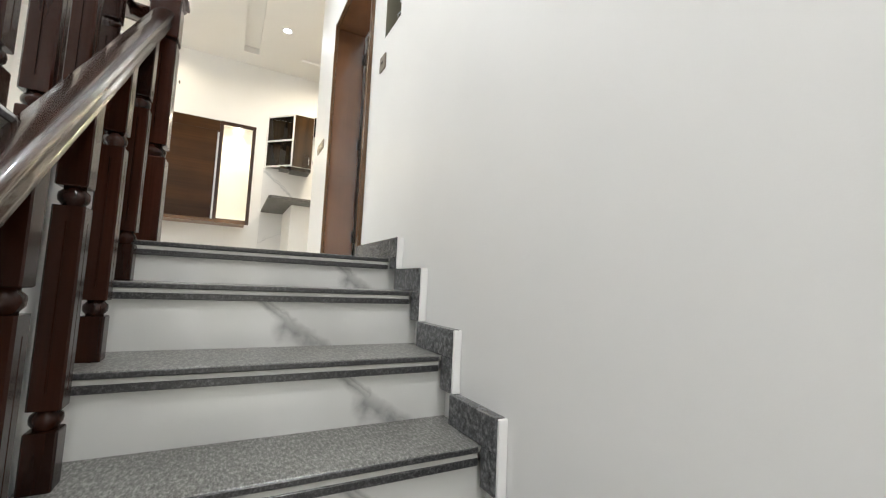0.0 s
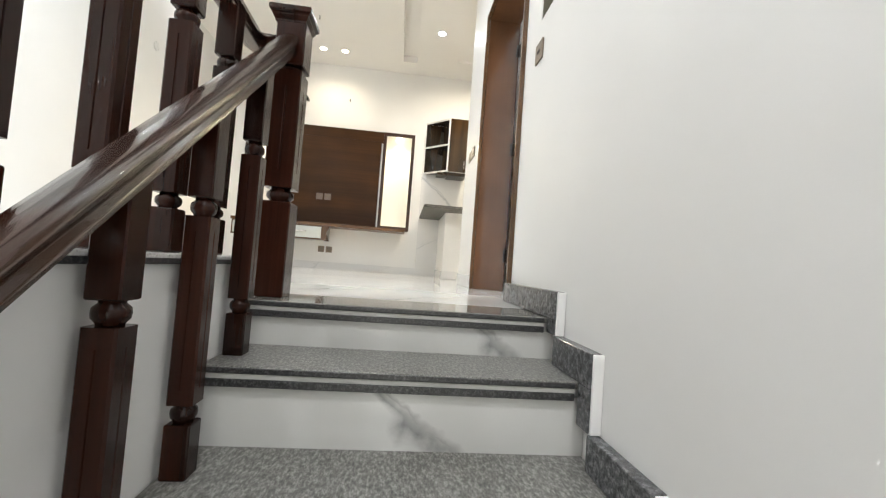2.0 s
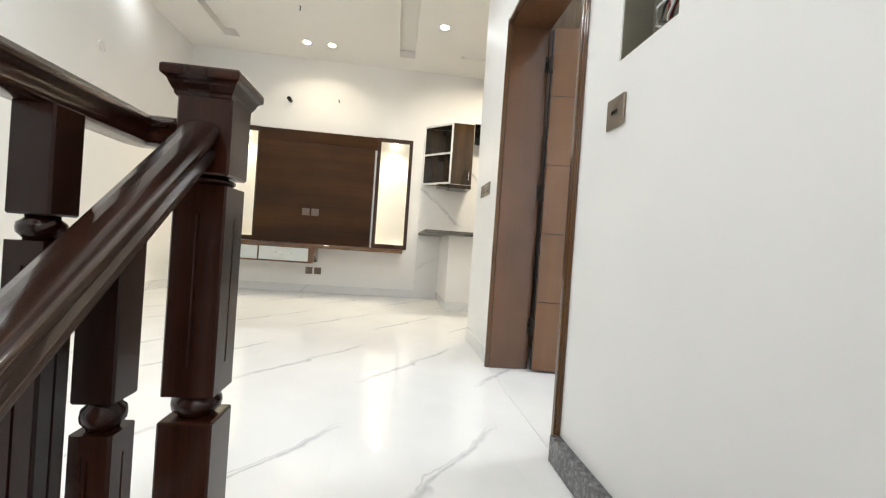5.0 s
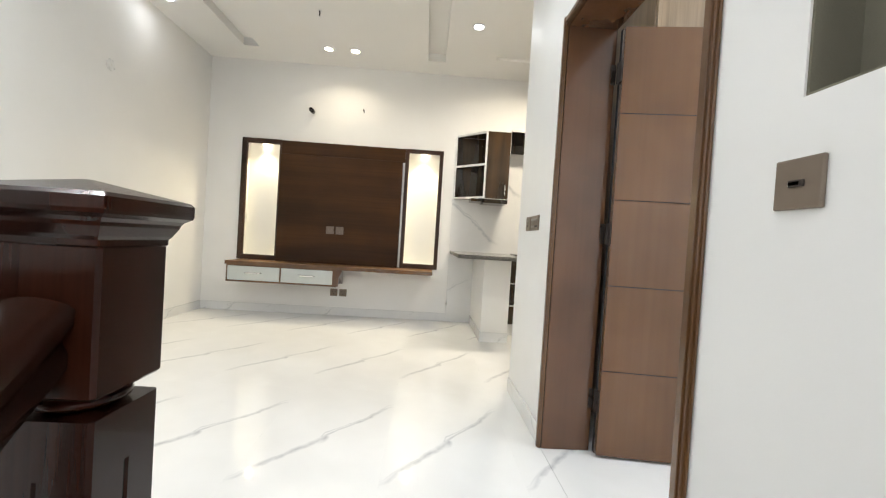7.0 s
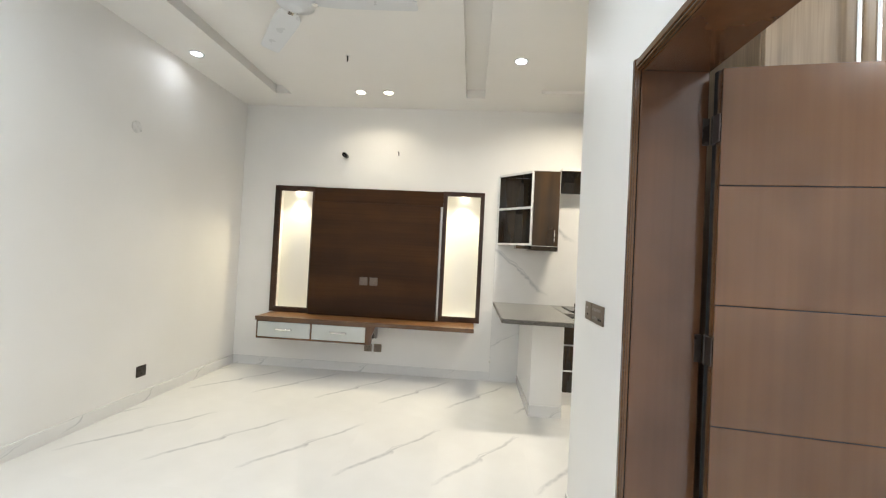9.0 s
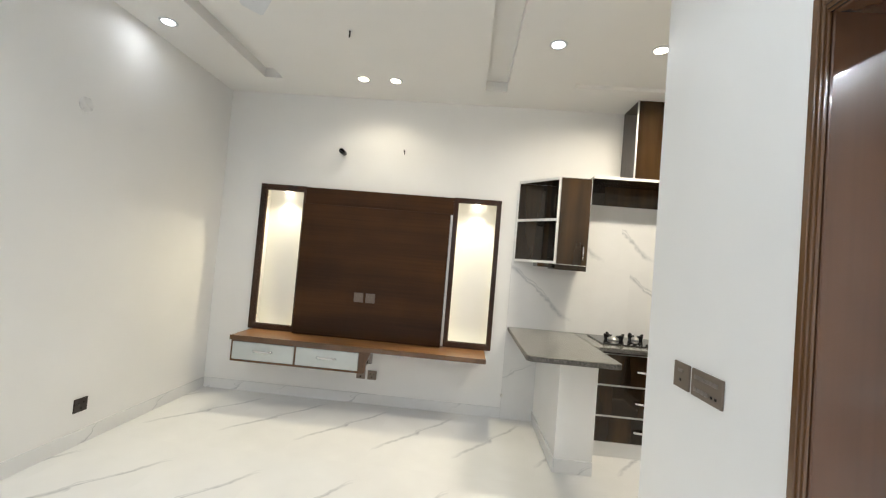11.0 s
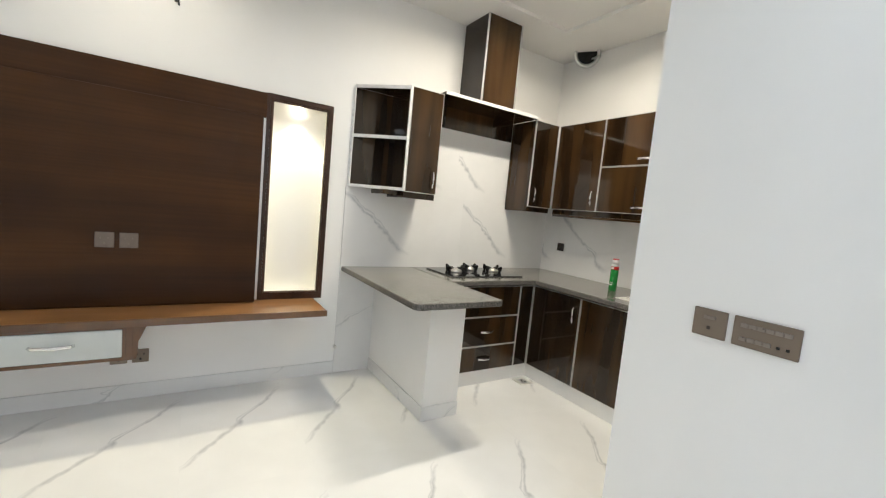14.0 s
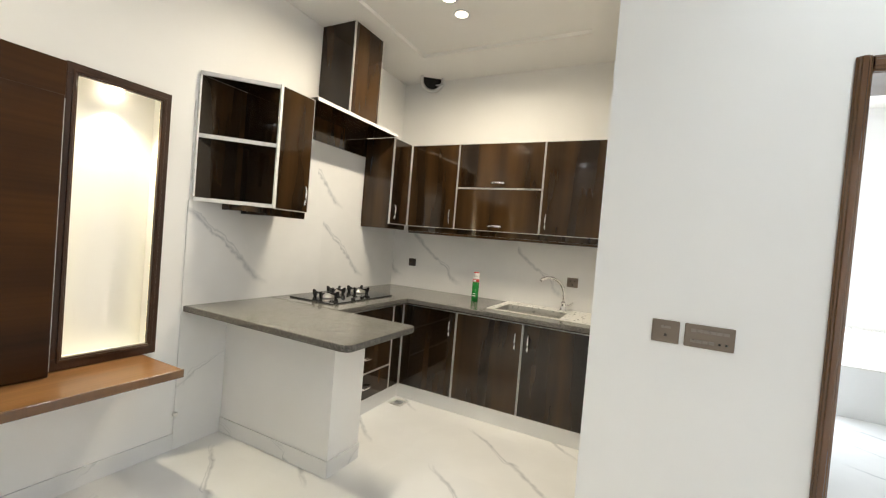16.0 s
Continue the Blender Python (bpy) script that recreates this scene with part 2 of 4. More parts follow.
MAHOGANY = wood("dark_mahogany", (0.012, 0.0036, 0.0019), (0.040, 0.0112, 0.0054), "z", 0.24, 0.1, 1.6, spec=0.22)
MAHOGANY_Y = wood("dark_mahogany_rail", (0.017, 0.0056, 0.0032), (0.048, 0.0165, 0.009), "y", 0.25, 0.3, 1.6, spec=0.42)
WALNUT = wood("walnut_panel", (0.023, 0.0082, 0.0017), (0.064, 0.0248, 0.0052), "x", 0.3, 0.0, 0.6, spec=0.2, mottle=0.5)
WALNUT_DARK = wood("walnut_frame", (0.025, 0.010, 0.005), (0.065, 0.026, 0.012), "z", 0.3, 0.3, 1.4)
SHELF_WOOD = wood("shelf_walnut", (0.19, 0.092, 0.034), (0.30, 0.155, 0.065), "x", 0.3, 0.1, 1.0)
DOOR_WOOD = wood("door_veneer", (0.128, 0.057, 0.022), (0.21, 0.101, 0.040), "z", 0.16, 0.4, 0.35, (0.2, 0.8), fleck=0.1, spec=0.45, mottle=0.5)
DOOR_FRAME = wood("door_frame_wood", (0.085, 0.035, 0.015), (0.155, 0.070, 0.031), "z", 0.2, 0.35, 0.35, (0.2, 0.8), fleck=0.1, spec=0.45, mottle=0.5)
CASING = wood("casing_timber", (0.085, 0.037, 0.014), (0.16, 0.076, 0.028), "z", 0.16, 0.5, 0.5, (0.2, 0.8), fleck=0.15, spec=0.5, mottle=0.5)
GLOSS = wood("gloss_ebony_laminate", (0.012, 0.0068, 0.0032), (0.068, 0.035, 0.0125), "z", 0.07, 0.2, 0.75, (0.35, 0.75), 0.06, spec=0.36)
WARDROBE = wood("wardrobe_laminate", (0.22, 0.15, 0.085), (0.40, 0.29, 0.18), "z", 0.3, 0.2, 1.2)
ALU = plain("brushed_aluminium", (0.62, 0.62, 0.61), 0.36, 0.7, 0.04)
CHROME = plain("chrome", (0.85, 0.85, 0.86), 0.1, 1.0, 0.05)
STEEL = plain("stainless_steel", (0.76, 0.75, 0.71), 0.33, 1.0)
STEEL_SATIN = plain("satin_steel", (0.84, 0.83, 0.79), 0.3, 0.35)
GRANITE_EDGE = granite("rough_granite_edge", (0.035, 0.033, 0.029), (0.10, 0.095, 0.085), (0.22, 0.21, 0.19), 0.5, 1.4)
INLAY = plain("grey_nosing_inlay", (0.50, 0.50, 0.47), 0.35)
PVC = plain("white_edging", (0.78, 0.78, 0.77), 0.3)
BRONZE = plain("bronze_plastic", (0.20, 0.158, 0.122), 0.42, 0.4, 0.06)
BRONZE_DARK = plain("dark_bronze_plastic", (0.045, 0.034, 0.028), 0.3, 0.3)
SILVER_PLASTIC = plain("silver_plastic", (0.27, 0.24, 0.21), 0.3, 0.5)
GREY_PLASTIC = plain("taupe_plastic", (0.15, 0.115, 0.09), 0.35)
BLACK = plain("black_enamel", (0.012, 0.012, 0.013), 0.25)
# near-black that paints shade into gaps, grooves and openings
DARK = plain("shade_black", (0.008, 0.008, 0.008), 0.8)
HOB_GLASS = plain("black_hob_glass", (0.02, 0.02, 0.021), 0.06)
FROST = plain("frosted_white_glass", (0.54, 0.57, 0.56), 0.12, 0.0, 0.08, 6.0)
FAN_WHITE = plain("white_fan_enamel", (0.72, 0.74, 0.76), 0.3, 0.0, 0.03, 5.0)
CAN_GREEN = plain("green_can", (0.01, 0.20, 0.03), 0.25)
CAN_RED = plain("red_band", (0.45, 0.02, 0.015), 0.3)
CAN_WHITE = plain("white_cap", (0.75, 0.75, 0.74), 0.35)
WIRE_RED, WIRE_BLACK = plain("red_cable", (0.25, 0.015, 0.01), 0.4), plain("black_cable", (0.012, 0.012, 0.012), 0.4)
FOIL = plain("duct_foil", (0.75, 0.75, 0.74), 0.4, 0.6)
GRASS = plain("lawn", (0.06, 0.13, 0.03), 0.9, 0, 0.5, 3.0)
LAMP_COOL, LAMP_WARM, NICHE_LED = glow("cool_lamp", (0.93, 0.97, 1.0), 14), glow("warm_lamp", (1.0, 0.84, 0.58), 16), glow("led_strip", (1.0, 0.83, 0.40), 2.8)
GLASS = nodes_of("window_glass", 0.02)[0]
gb = GLASS.node_tree.nodes["Principled BSDF"]
gb.inputs["Transmission Weight"].default_value = 1.0
gb.inputs["IOR"].default_value = 1.01

# ---- building helpers ----
INVERSE = {}


def boxes(*rects, bevel=0.0, segments=1):
    """One bmesh out of boxes (x0, y0, z0, x1, y1, z1)."""
    bm = bmesh.new()
    for x0, y0, z0, x1, y1, z1 in rects:
        m = Matrix.LocRotScale(((x0 + x1) / 2, (y0 + y1) / 2, (z0 + z1) / 2), None, (abs(x1 - x0), abs(y1 - y0), abs(z1 - z0)))
        bmesh.ops.create_cube(bm, size=1, matrix=m)
    if bevel:
        bmesh.ops.bevel(bm, geom=bm.edges[:], offset=bevel, segments=segments, affect="EDGES", profile=0.5)
    return bm


def lathe(profile, at=(0, 0, 0), steps=20, m=None):
    """Turns (radius, height) pairs about z."""
    bm = bmesh.new()
    rings = [[bm.verts.new((r * math.cos(k * math.tau / steps), r * math.sin(k * math.tau / steps), z)) for k in range(steps)] for r, z in profile]
    for a, b in zip(rings, rings[1:]):
        for k in range(steps):
            bm.faces.new((a[k], a[(k + 1) % steps], b[(k + 1) % steps], b[k]))
    bm.faces.new(rings[0][::-1])
    bm.faces.new(rings[-1])
    for f in bm.faces:
        f.smooth = len(f.verts) == 4
    if m:
        bm.transform(m)
    bm.transform(Matrix.Translation(at))
    return bm


def prism(outline, lo, hi, axis="z", bevel=0.0):
    """Extrudes a closed outline of pairs along an axis."""
    bm = bmesh.new()
    place = {"z": lambda a, b, c: (a, b, c), "x": lambda a, b, c: (c, a, b), "y": lambda a, b, c: (a, c, b)}[axis]
    low, high = [bm.verts.new(place(a, b, lo)) for a, b in outline], [bm.verts.new(place(a, b, hi)) for a, b in outline]
    n = len(outline)
    for k in range(n):
        bm.faces.new((low[k], low[(k + 1) % n], high[(k + 1) % n], high[k]))
    bm.faces.new(low[::-1])
    bm.faces.new(high)
    bmesh.ops.recalc_face_normals(bm, faces=bm.faces[:])
    if bevel:
        bmesh.ops.bevel(bm, geom=bm.edges[:], offset=bevel, segments=2, affect="EDGES", profile=0.5)
    return bm


def sweep(path, outline, closed_ends=True, smooth=True):
    """Carries an outline of (sideways, up) pairs along a path of points."""
    bm = bmesh.new()
    pts = [Vector(p) for p in path]
    rings = []
    for i, p in enumerate(pts):
        d = ((pts[min(i + 1, len(pts) - 1)] - p).normalized() + (p - pts[max(i - 1, 0)]).normalized()).normalized()
        side = d.cross(Vector((0, 0, 1)))
        side = side.normalized() if side.length > 1e-4 else Vector((1, 0, 0))
        up = side.cross(d)
        rings.append([bm.verts.new(p + side * a + up * b) for a, b in outline])
    n = len(outline)
    for a, b in zip(rings, rings[1:]):
        for k in range(n):
            bm.faces.new((a[k], a[(k + 1) % n], b[(k + 1) % n], b[k])).smooth = smooth
    if closed_ends:
        bm.faces.new(rings[0][::-1])
        bm.faces.new(rings[-1])
    bmesh.ops.recalc_face_normals(bm, faces=bm.faces[:])
    return bm


def circle(r, n=10):
    return [(r * math.cos(k * math.tau / n), r * math.sin(k * math.tau / n)) for k in range(n)]


def mesh_of(name, bm, material):
    me = bpy.data.meshes.new(name)
    bm.to_mesh(me)
    bm.free()
    me.materials.append(material)
    return me


def thing(name, m, label, category, group="", kind=""):
    ob = new(name)
    ob.matrix_world = m
    ob.empty_display_size = 0.05
    INVERSE[ob.name] = m.inverted()
    return tagged(ob, label, category, group, kind)


def part(name, bm, material, parent, label="", real=False):
    """Links a bmesh as one mesh under a thing or part; real: its numbers are in the world, not the thing's own."""
    if real:
        bm.transform(INVERSE[parent.name])
    ob = new(name, mesh_of(name, bm, material))
    ob.parent = parent
    INVERSE[ob.name] = INVERSE[parent.name]
    return tagged(ob, label)


def single(name, bm, material, label, category, group="", kind=""):
    ob = new(name, mesh_of(name, bm, material))
    INVERSE[ob.name] = Matrix()
    return tagged(ob, label, category, group, kind)


def structure(name, bm, material, label):
    return single(name, bm, material, label, name.split("_")[0], kind="structure")


def grid_boxes(a0, a1, b0, b1, holes):
    """Splits a rectangle round its holes into rectangles."""
    xs = sorted({a0, a1, *[v for h in holes for v in (h[0], h[2]) if a0 < v < a1]})
    ys = sorted({b0, b1, *[v for h in holes for v in (h[1], h[3]) if b0 < v < b1]})
    out = []
    for y0, y1 in zip(ys, ys[1:]):
        run = None
        for x0, x1 in zip(xs, xs[1:]):
            cx, cy = (x0 + x1) / 2, (y0 + y1) / 2
            if any(h[0] < cx < h[2] and h[1] < cy < h[3] for h in holes):
                run = None
            elif run:
                run[2] = x1
            else:
                run = [x0, y0, x1, y1]
                out.append(run)
    return out


# ---- setting ----
XL, XR, YB, XK = -1.85, 1.525, 8.46, 3.46
Y0, LOW = -0.6, -2.2
NOSES = [(3.615, 0.0), (3.345, -0.146), (3.065, -0.357)] + [(3.065 - 0.26 * k, -0.357 - 0.207 * k) for k in range(1, 8)]
STAIR_L = 0.475

# walls
structure("wall_north", boxes(*[(a0, YB, b0, a1, YB + 0.1, b1) for a0, b0, a1, b1 in grid_boxes(XL - 0.25, 3.75, -0.2, 3.4, [(-1.382, 0.684, -0.953, 2.097), (0.598, 0.684, 1.022, 2.107)])],
                              (XL - 0.25, YB + 0.1, -0.2, 3.75, YB + 0.25, 3.4)), WALL, "white painted wall with two lit recesses")
structure("wall_west", boxes((XL - 0.25, Y0, LOW, XL, YB, 3.4)), WALL, "plain white painted wall")
structure("wall_east", boxes(*[(XR, a0, b0, XR + 0.1, a1, b1) for a0, b0, a1, b1 in grid_boxes(Y0, 6.12, LOW, 3.4, [(4.24, -0.1, 5.35, 2.145), (3.745, 1.305, 4.0, 1.75)])],
                             *[(XR + 0.1, a0, b0, XR + 0.235, a1, b1) for a0, b0, a1, b1 in grid_boxes(Y0, 6.12, LOW, 3.4, [(4.24, -0.1, 5.35, 2.145)])]),
          WALL, "white painted wall beside the stairs and door")
structure("wall_kitchen_east", boxes((XK, 6.12, -0.2, XK + 0.25, YB, 3.4)), WALL, "white painted kitchen wall")
structure("wall_kitchen_south", boxes((XR + 0.235, 6.0, -0.2, 5.3, 6.12, 3.4)), WALL, "white painted wall behind the kitchen")
# out of view; its opening is added to hold the stair fill lamp
structure("wall_south", boxes(*[(a0, Y0 - 0.2, b0, a1, Y0, b1) for a0, b0, a1, b1 in grid_boxes(XL - 0.25, 5.3, LOW, 3.4, [(0.55, -1.9, 1.45, 0.2)])]), WALL, "unseen white wall with an opening added for the fill lamp")
opening = [(1.5, -0.2), (6.12, -0.2), (6.12, 3.4), (1.5, 3.4), (1.5, 1.0), (4.3, 1.0), (4.3, 2.12), (5.4, 2.12), (5.4, 0.26), (4.3, 0.26), (4.3, 0.9999), (1.5, 0.9999)]
structure("wall_bedroom_east", prism(opening, 5.2, 5.4, "x"), WALL, "white painted wall with a window opening")
structure("wall_bedroom_south", boxes((XR + 0.235, 1.4, -0.2, 5.3, 1.6, 3.4)), WALL, "plain white painted wall")
structure("wall_stairwell", boxes((0.35, Y0, LOW, STAIR_L - 0.004, 3.6, 0.115)), WALL, "white painted kerb wall along the stairwell")
structure("floor_lower", boxes((STAIR_L - 0.01, Y0, LOW, XR, 1.1, NOSES[-1][1] - 0.2)), GRANITE, "grey granite lower landing")

# ceiling with slots and a shallow tray
SLOTS = [(-1.31, 4.7, -1.135, 8.08), (0.79, 4.7, 0.985, 8.1)]
TRAY = (1.555, 6.45, 2.925, 7.935)
ceil = [(a0, b0, CEIL, a1, b1, CEIL + 0.03) for a0, b0, a1, b1 in grid_boxes(XL - 0.25, 5.3, Y0, YB + 0.2, SLOTS + [TRAY])]
ceil += [(a0, b0, CEIL + 0.03, a1, b1, CEIL + 0.09) for a0, b0, a1, b1 in grid_boxes(XL - 0.25, 5.3, Y0, YB + 0.2, SLOTS)]
ceil += [(XL - 0.25, Y0, CEIL + 0.09, 5.3, YB + 0.2, CEIL + 0.2)]
structure("ceiling", boxes(*ceil), CEILING, "white plaster ceiling with recessed slots")

# floor slab, with tiles laid further down
floor = structure("floor", boxes((XL - 0.2, Y0, -0.2, 0.35, YB, -0.01), (0.35, 3.66, -0.2, XR + 0.24, YB, -0.01), (XR + 0.24, 1.5, -0.2, 5.3, YB, -0.01)), GROUT, "glossy white marble-look tiled floor")
kerb_cap = structure("trim_stair_kerb", boxes((0.30, 1.0, 0.115, STAIR_L + 0.012, 3.62, 0.137), bevel=0.004), GRANITE_SHEEN, "grey granite capping on the stairwell kerb")

part("dark_edge", boxes((STAIR_L + 0.0125, 1.0, 0.1135, STAIR_L + 0.0165, 3.615, 0.126), bevel=0.0015), GRANITE_DARK, kerb_cap, "rough dark edge of the capping", True)

# steps; each riser tile has its vein at a place of its own
VEIN_AT = (0.31, 0.02, 0.25, 0.2, -0.05)
stairs = thing("stairs", pose(1.0, 3.6, 0), "grey granite stair treads with white marble-look risers", "stairs", kind="structure")
for k, (ny, nz) in enumerate(NOSES):
    back = 3.91 if k == 0 else NOSES[k - 1][0] + 0.03
    tread = part("tread", boxes((STAIR_L, ny + 0.002, nz - 0.018, XR - 0.002, back, nz), bevel=0.003), GRANITE if k else GRANITE_POLISHED, stairs, real=True)
    part("nosing_top", boxes((STAIR_L + 0.002, ny - 0.003, nz - 0.017, XR - 0.042, ny + 0.004, nz - 0.002), bevel=0.002), GRANITE_DARK, tread, "dark granite front edge", True)
    part("nosing_strip", boxes((STAIR_L + 0.002, ny + 0.002, nz - 0.031, XR - 0.042, ny + 0.03, nz - 0.0185)), INLAY, tread, "pale strip under the edge", True)
    part("nosing_lower", boxes((STAIR_L + 0.002, ny - 0.002, nz - 0.052, XR - 0.042, ny + 0.03, nz - 0.0315), bevel=0.002), GRANITE_DARK, tread, "dark granite lower edge", True)
    low = NOSES[k + 1][1] if k + 1 < len(NOSES) else nz - 0.2
    half_w, half_h, along = (XR - 0.002 - STAIR_L) / 2, (nz - low - 0.05) / 2, VEIN_AT[k % 5]
    riser = part("riser", boxes((-half_w - along, -0.006, -half_h, half_w - along, 0.006, half_h)), RISER, stairs)
    riser.location = INVERSE[stairs.name] @ Vector(((STAIR_L + XR) / 2 + along, ny + 0.026, (nz - 0.05 + low) / 2))
core = [(STAIR_L, NOSES[k][0] + 0.034, LOW, XR, (NOSES[k - 1][0] + 0.034 if k else 3.7), NOSES[k][1] - 0.02) for k in range(len(NOSES))]
part("core", boxes(*core), GROUT, stairs, real=True)

# stepped granite skirting up the east wall
skirt = thing("baseboard_stairs", pose(XR, 3.6, 0), "grey granite skirting stepping up beside the stairs", "baseboard", kind="structure")
S0, S1 = XR - 0.036, XR - 0.001
for k, (ny, nz) in enumerate(NOSES):
    upto = 4.225 if k == 0 else NOSES[k - 1][0] - 0.07
    part("skirting_piece", boxes((S0, ny - 0.068, nz + 0.002, S1, upto, nz + 0.095), bevel=0.002), GRANITE_SKIRT, skirt, real=True)
    part("skirting_upright", boxes((S0 + 0.001, ny - 0.068, (NOSES[k + 1][1] if k + 1 < len(NOSES) else nz - 0.2) + 0.097, S1, ny - 0.001, nz + 0.001), bevel=0.002), GRANITE_SKIRT, skirt, real=True)
    part("plaster_edge", boxes((S0 + 0.006, ny - 0.08, (NOSES[k + 1][1] if k + 1 < len(NOSES) else nz - 0.2) + 0.096, S1, ny - 0.069, nz + 0.094), bevel=0.002), WALL, skirt, "white plaster edge", True)

# ---- balustrades ----


def turned(bm_at, half, h):
    r = half * 0.98
    return lathe([(r * 0.72, 0), (r * 0.72, h * 0.08), (r * 0.98, h * 0.3), (r * 1.02, h * 0.5), (r * 0.98, h * 0.7), (r * 0.7, h * 0.88), (r * 0.7, h)], bm_at, 18)


def grooved(x, y, half, z0, z1):
    """A square shaft with a narrow sunk groove down the middle of each face, stopped short of its ends."""
    c, g, d, e = 0.004, half * 0.08, 0.0025, half * 1.2
    side = [(-half + c, -half), (-g, -half), (-g * 0.4, -half + d), (g * 0.4, -half + d), (g, -half), (half - c, -half)]
    outline = [(x + a * math.cos(q) - b * math.sin(q), y + a * math.sin(q) + b * math.cos(q)) for q in (0, math.pi / 2, math.pi, 3 * math.pi / 2) for a, b in side]
    plain_side = [(-half + c, -half), (half - c, -half)]
    square = [(x + a * math.cos(q) - b * math.sin(q), y + a * math.sin(q) + b * math.cos(q)) for q in (0, math.pi / 2, math.pi, 3 * math.pi / 2) for a, b in plain_side]
    bm = prism(outline, z0 + e, z1 - e)
    for lo, hi in ((z0, z0 + e), (z1 - e, z1)):
        end = prism(square, lo, hi)
        tmp = bpy.data.meshes.new("tmp")
        end.to_mesh(tmp)
        end.free()
        bm.from_mesh(tmp)
        bpy.data.meshes.remove(tmp)
    return bm


def baluster(parent, x, y, base, foot, shaft_top, top, half=0.0278, collar=0.042, slope=0.0):
    post = part("baluster", boxes((x - half, y - half, base, x + half, y + half, base + foot), bevel=0.004, segments=2), MAHOGANY, parent, real=True)
    part("lower_collar", turned((x, y, base + foot), half, collar), MAHOGANY, post, real=True)
    part("shaft", grooved(x, y, half, base + foot + collar, shaft_top), MAHOGANY, post, real=True)
    part("upper_collar", turned((x, y, shaft_top), half, collar), MAHOGANY, post, real=True)
    bm = boxes((x - half, y - half, shaft_top + collar, x + half, y + half, top), bevel=0.003)
    for v in bm.verts:
        if v.co.z > (shaft_top + collar + top) / 2:
            v.co.z += (v.co.y - y) * slope
    part("top_block", bm, MAHOGANY, post, real=True)


RAIL = [(-0.029, -0.026), (-0.021, -0.031), (0.021, -0.031), (0.029, -0.026), (0.029, -0.014), (0.023, -0.007), (0.024, 0.0), (0.033, 0.007), (0.034, 0.018), (0.029, 0.027), (0.015, 0.032),
        (0, 0.034), (-0.015, 0.032), (-0.029, 0.027), (-0.034, 0.018), (-0.033, 0.007), (-0.024, 0.0), (-0.023, -0.007), (-0.029, -0.014)]
SLOPE = 0.815


def rail_z(y):
    return 0.818 + SLOPE * (y - 3.61)


railing = thing("stair_railing", pose(0.515, 3.765, 0), "dark polished mahogany stair railing with turned balusters", "railing")
newel = part("newel_post", boxes((0.465, 3.713, 0, 0.569, 3.817, 0.34), bevel=0.005, segments=2), MAHOGANY, railing, real=True)
part("collar", turned((0.517, 3.765, 0.34), 0.048, 0.05), MAHOGANY, newel, real=True)
part("shaft", grooved(0.517, 3.765, 0.05, 0.39, 0.815), MAHOGANY, newel, real=True)
part("collar", turned((0.517, 3.765, 0.815), 0.046, 0.02), MAHOGANY, newel, real=True)
part("head", boxes((0.465, 3.713, 0.835, 0.569, 3.817, 0.99), bevel=0.004), MAHOGANY, newel, real=True)
cap_bm = bmesh.new()
for hw, z in ((0.05, 0.984), (0.054, 0.988), (0.054, 0.994), (0.057, 0.998), (0.062, 1.008), (0.063, 1.012), (0.066, 1.016), (0.072, 1.020), (0.073, 1.024), (0.073, 1.036), (0.070, 1.040), (0.004, 1.056)):
    ring = [cap_bm.verts.new((0.513 + a * hw, 3.766 + b * hw, z)) for a, b in ((-1, -1), (1, -1), (1, 1), (-1, 1))]
    if z != 0.984:
        for k in range(4):
            cap_bm.faces.new((last[k], last[(k + 1) % 4], ring[(k + 1) % 4], ring[k]))
    else:
        cap_bm.faces.new(ring[::-1])
    last = ring
cap_bm.faces.new(last)
part("cap", cap_bm, MAHOGANY, newel, real=True)
rail_end = 3.725
part("handrail", sweep([(0.515, 0.9, rail_z(0.9)), (0.515, 2.2, rail_z(2.2)), (0.515, rail_end, rail_z(rail_end))], RAIL), MAHOGANY_Y, railing, "polished moulded handrail", True)
for k, (ny, nz) in enumerate(NOSES[1:]):
    by = ny + (0.14, 0.15, 0.141)[min(k, 2)]
    if by > 1.0:
        top = rail_z(by) - 0.02
        baluster(railing, 0.515, by, nz, 0.12, nz + 0.58, top, slope=SLOPE)

guard = thing("landing_railing", pose(0.41, 3.4, 0.137), "dark polished mahogany guard railing on a granite kerb", "railing")
part("handrail", sweep([(0.4, 0.6, 0.916), (0.398, 2.9, 0.916), (0.382, 3.732, 0.916), (0.388, 3.75, 0.916), (0.468, 3.766, 0.916)], RAIL), MAHOGANY_Y, guard, "polished moulded handrail", True)
for k in range(12):
    baluster(guard, 0.405, 3.505 - 0.232 * k, 0.137, 0.105, 0.693, 0.886, 0.0285, 0.036)

# ---- east door ----
FX0, FX1 = XR - 0.012, XR + 0.245
door = thing("door_1", pose(XR + 0.12, 4.79, 0), "brown veneered wooden door standing open in its frame", "door", kind="structure")
part("jamb_lining", boxes((FX0 + 0.014, 5.315, 0, FX1, 5.349, 2.144), (FX0 + 0.014, 4.241, 0, FX1, 4.272, 2.144), (FX0 + 0.014, 4.272, 2.112, FX1, 5.315, 2.144), bevel=0.003), DOOR_FRAME, door, real=True)
for side, y0, y1 in (("casing", 5.317, 5.362), ("casing", 4.218, 4.272)):
    steps = ((0.0, 1.0, 0.009), (0.12, 0.88, 0.015), (0.3, 0.7, 0.02))
    part(side, boxes(*[(XR - d, y0 + (y1 - y0) * a, 0, XR - 0.001, y0 + (y1 - y0) * b, 2.166) for a, b, d in steps], bevel=0.002), CASING, door, "golden brown moulded casing", True)
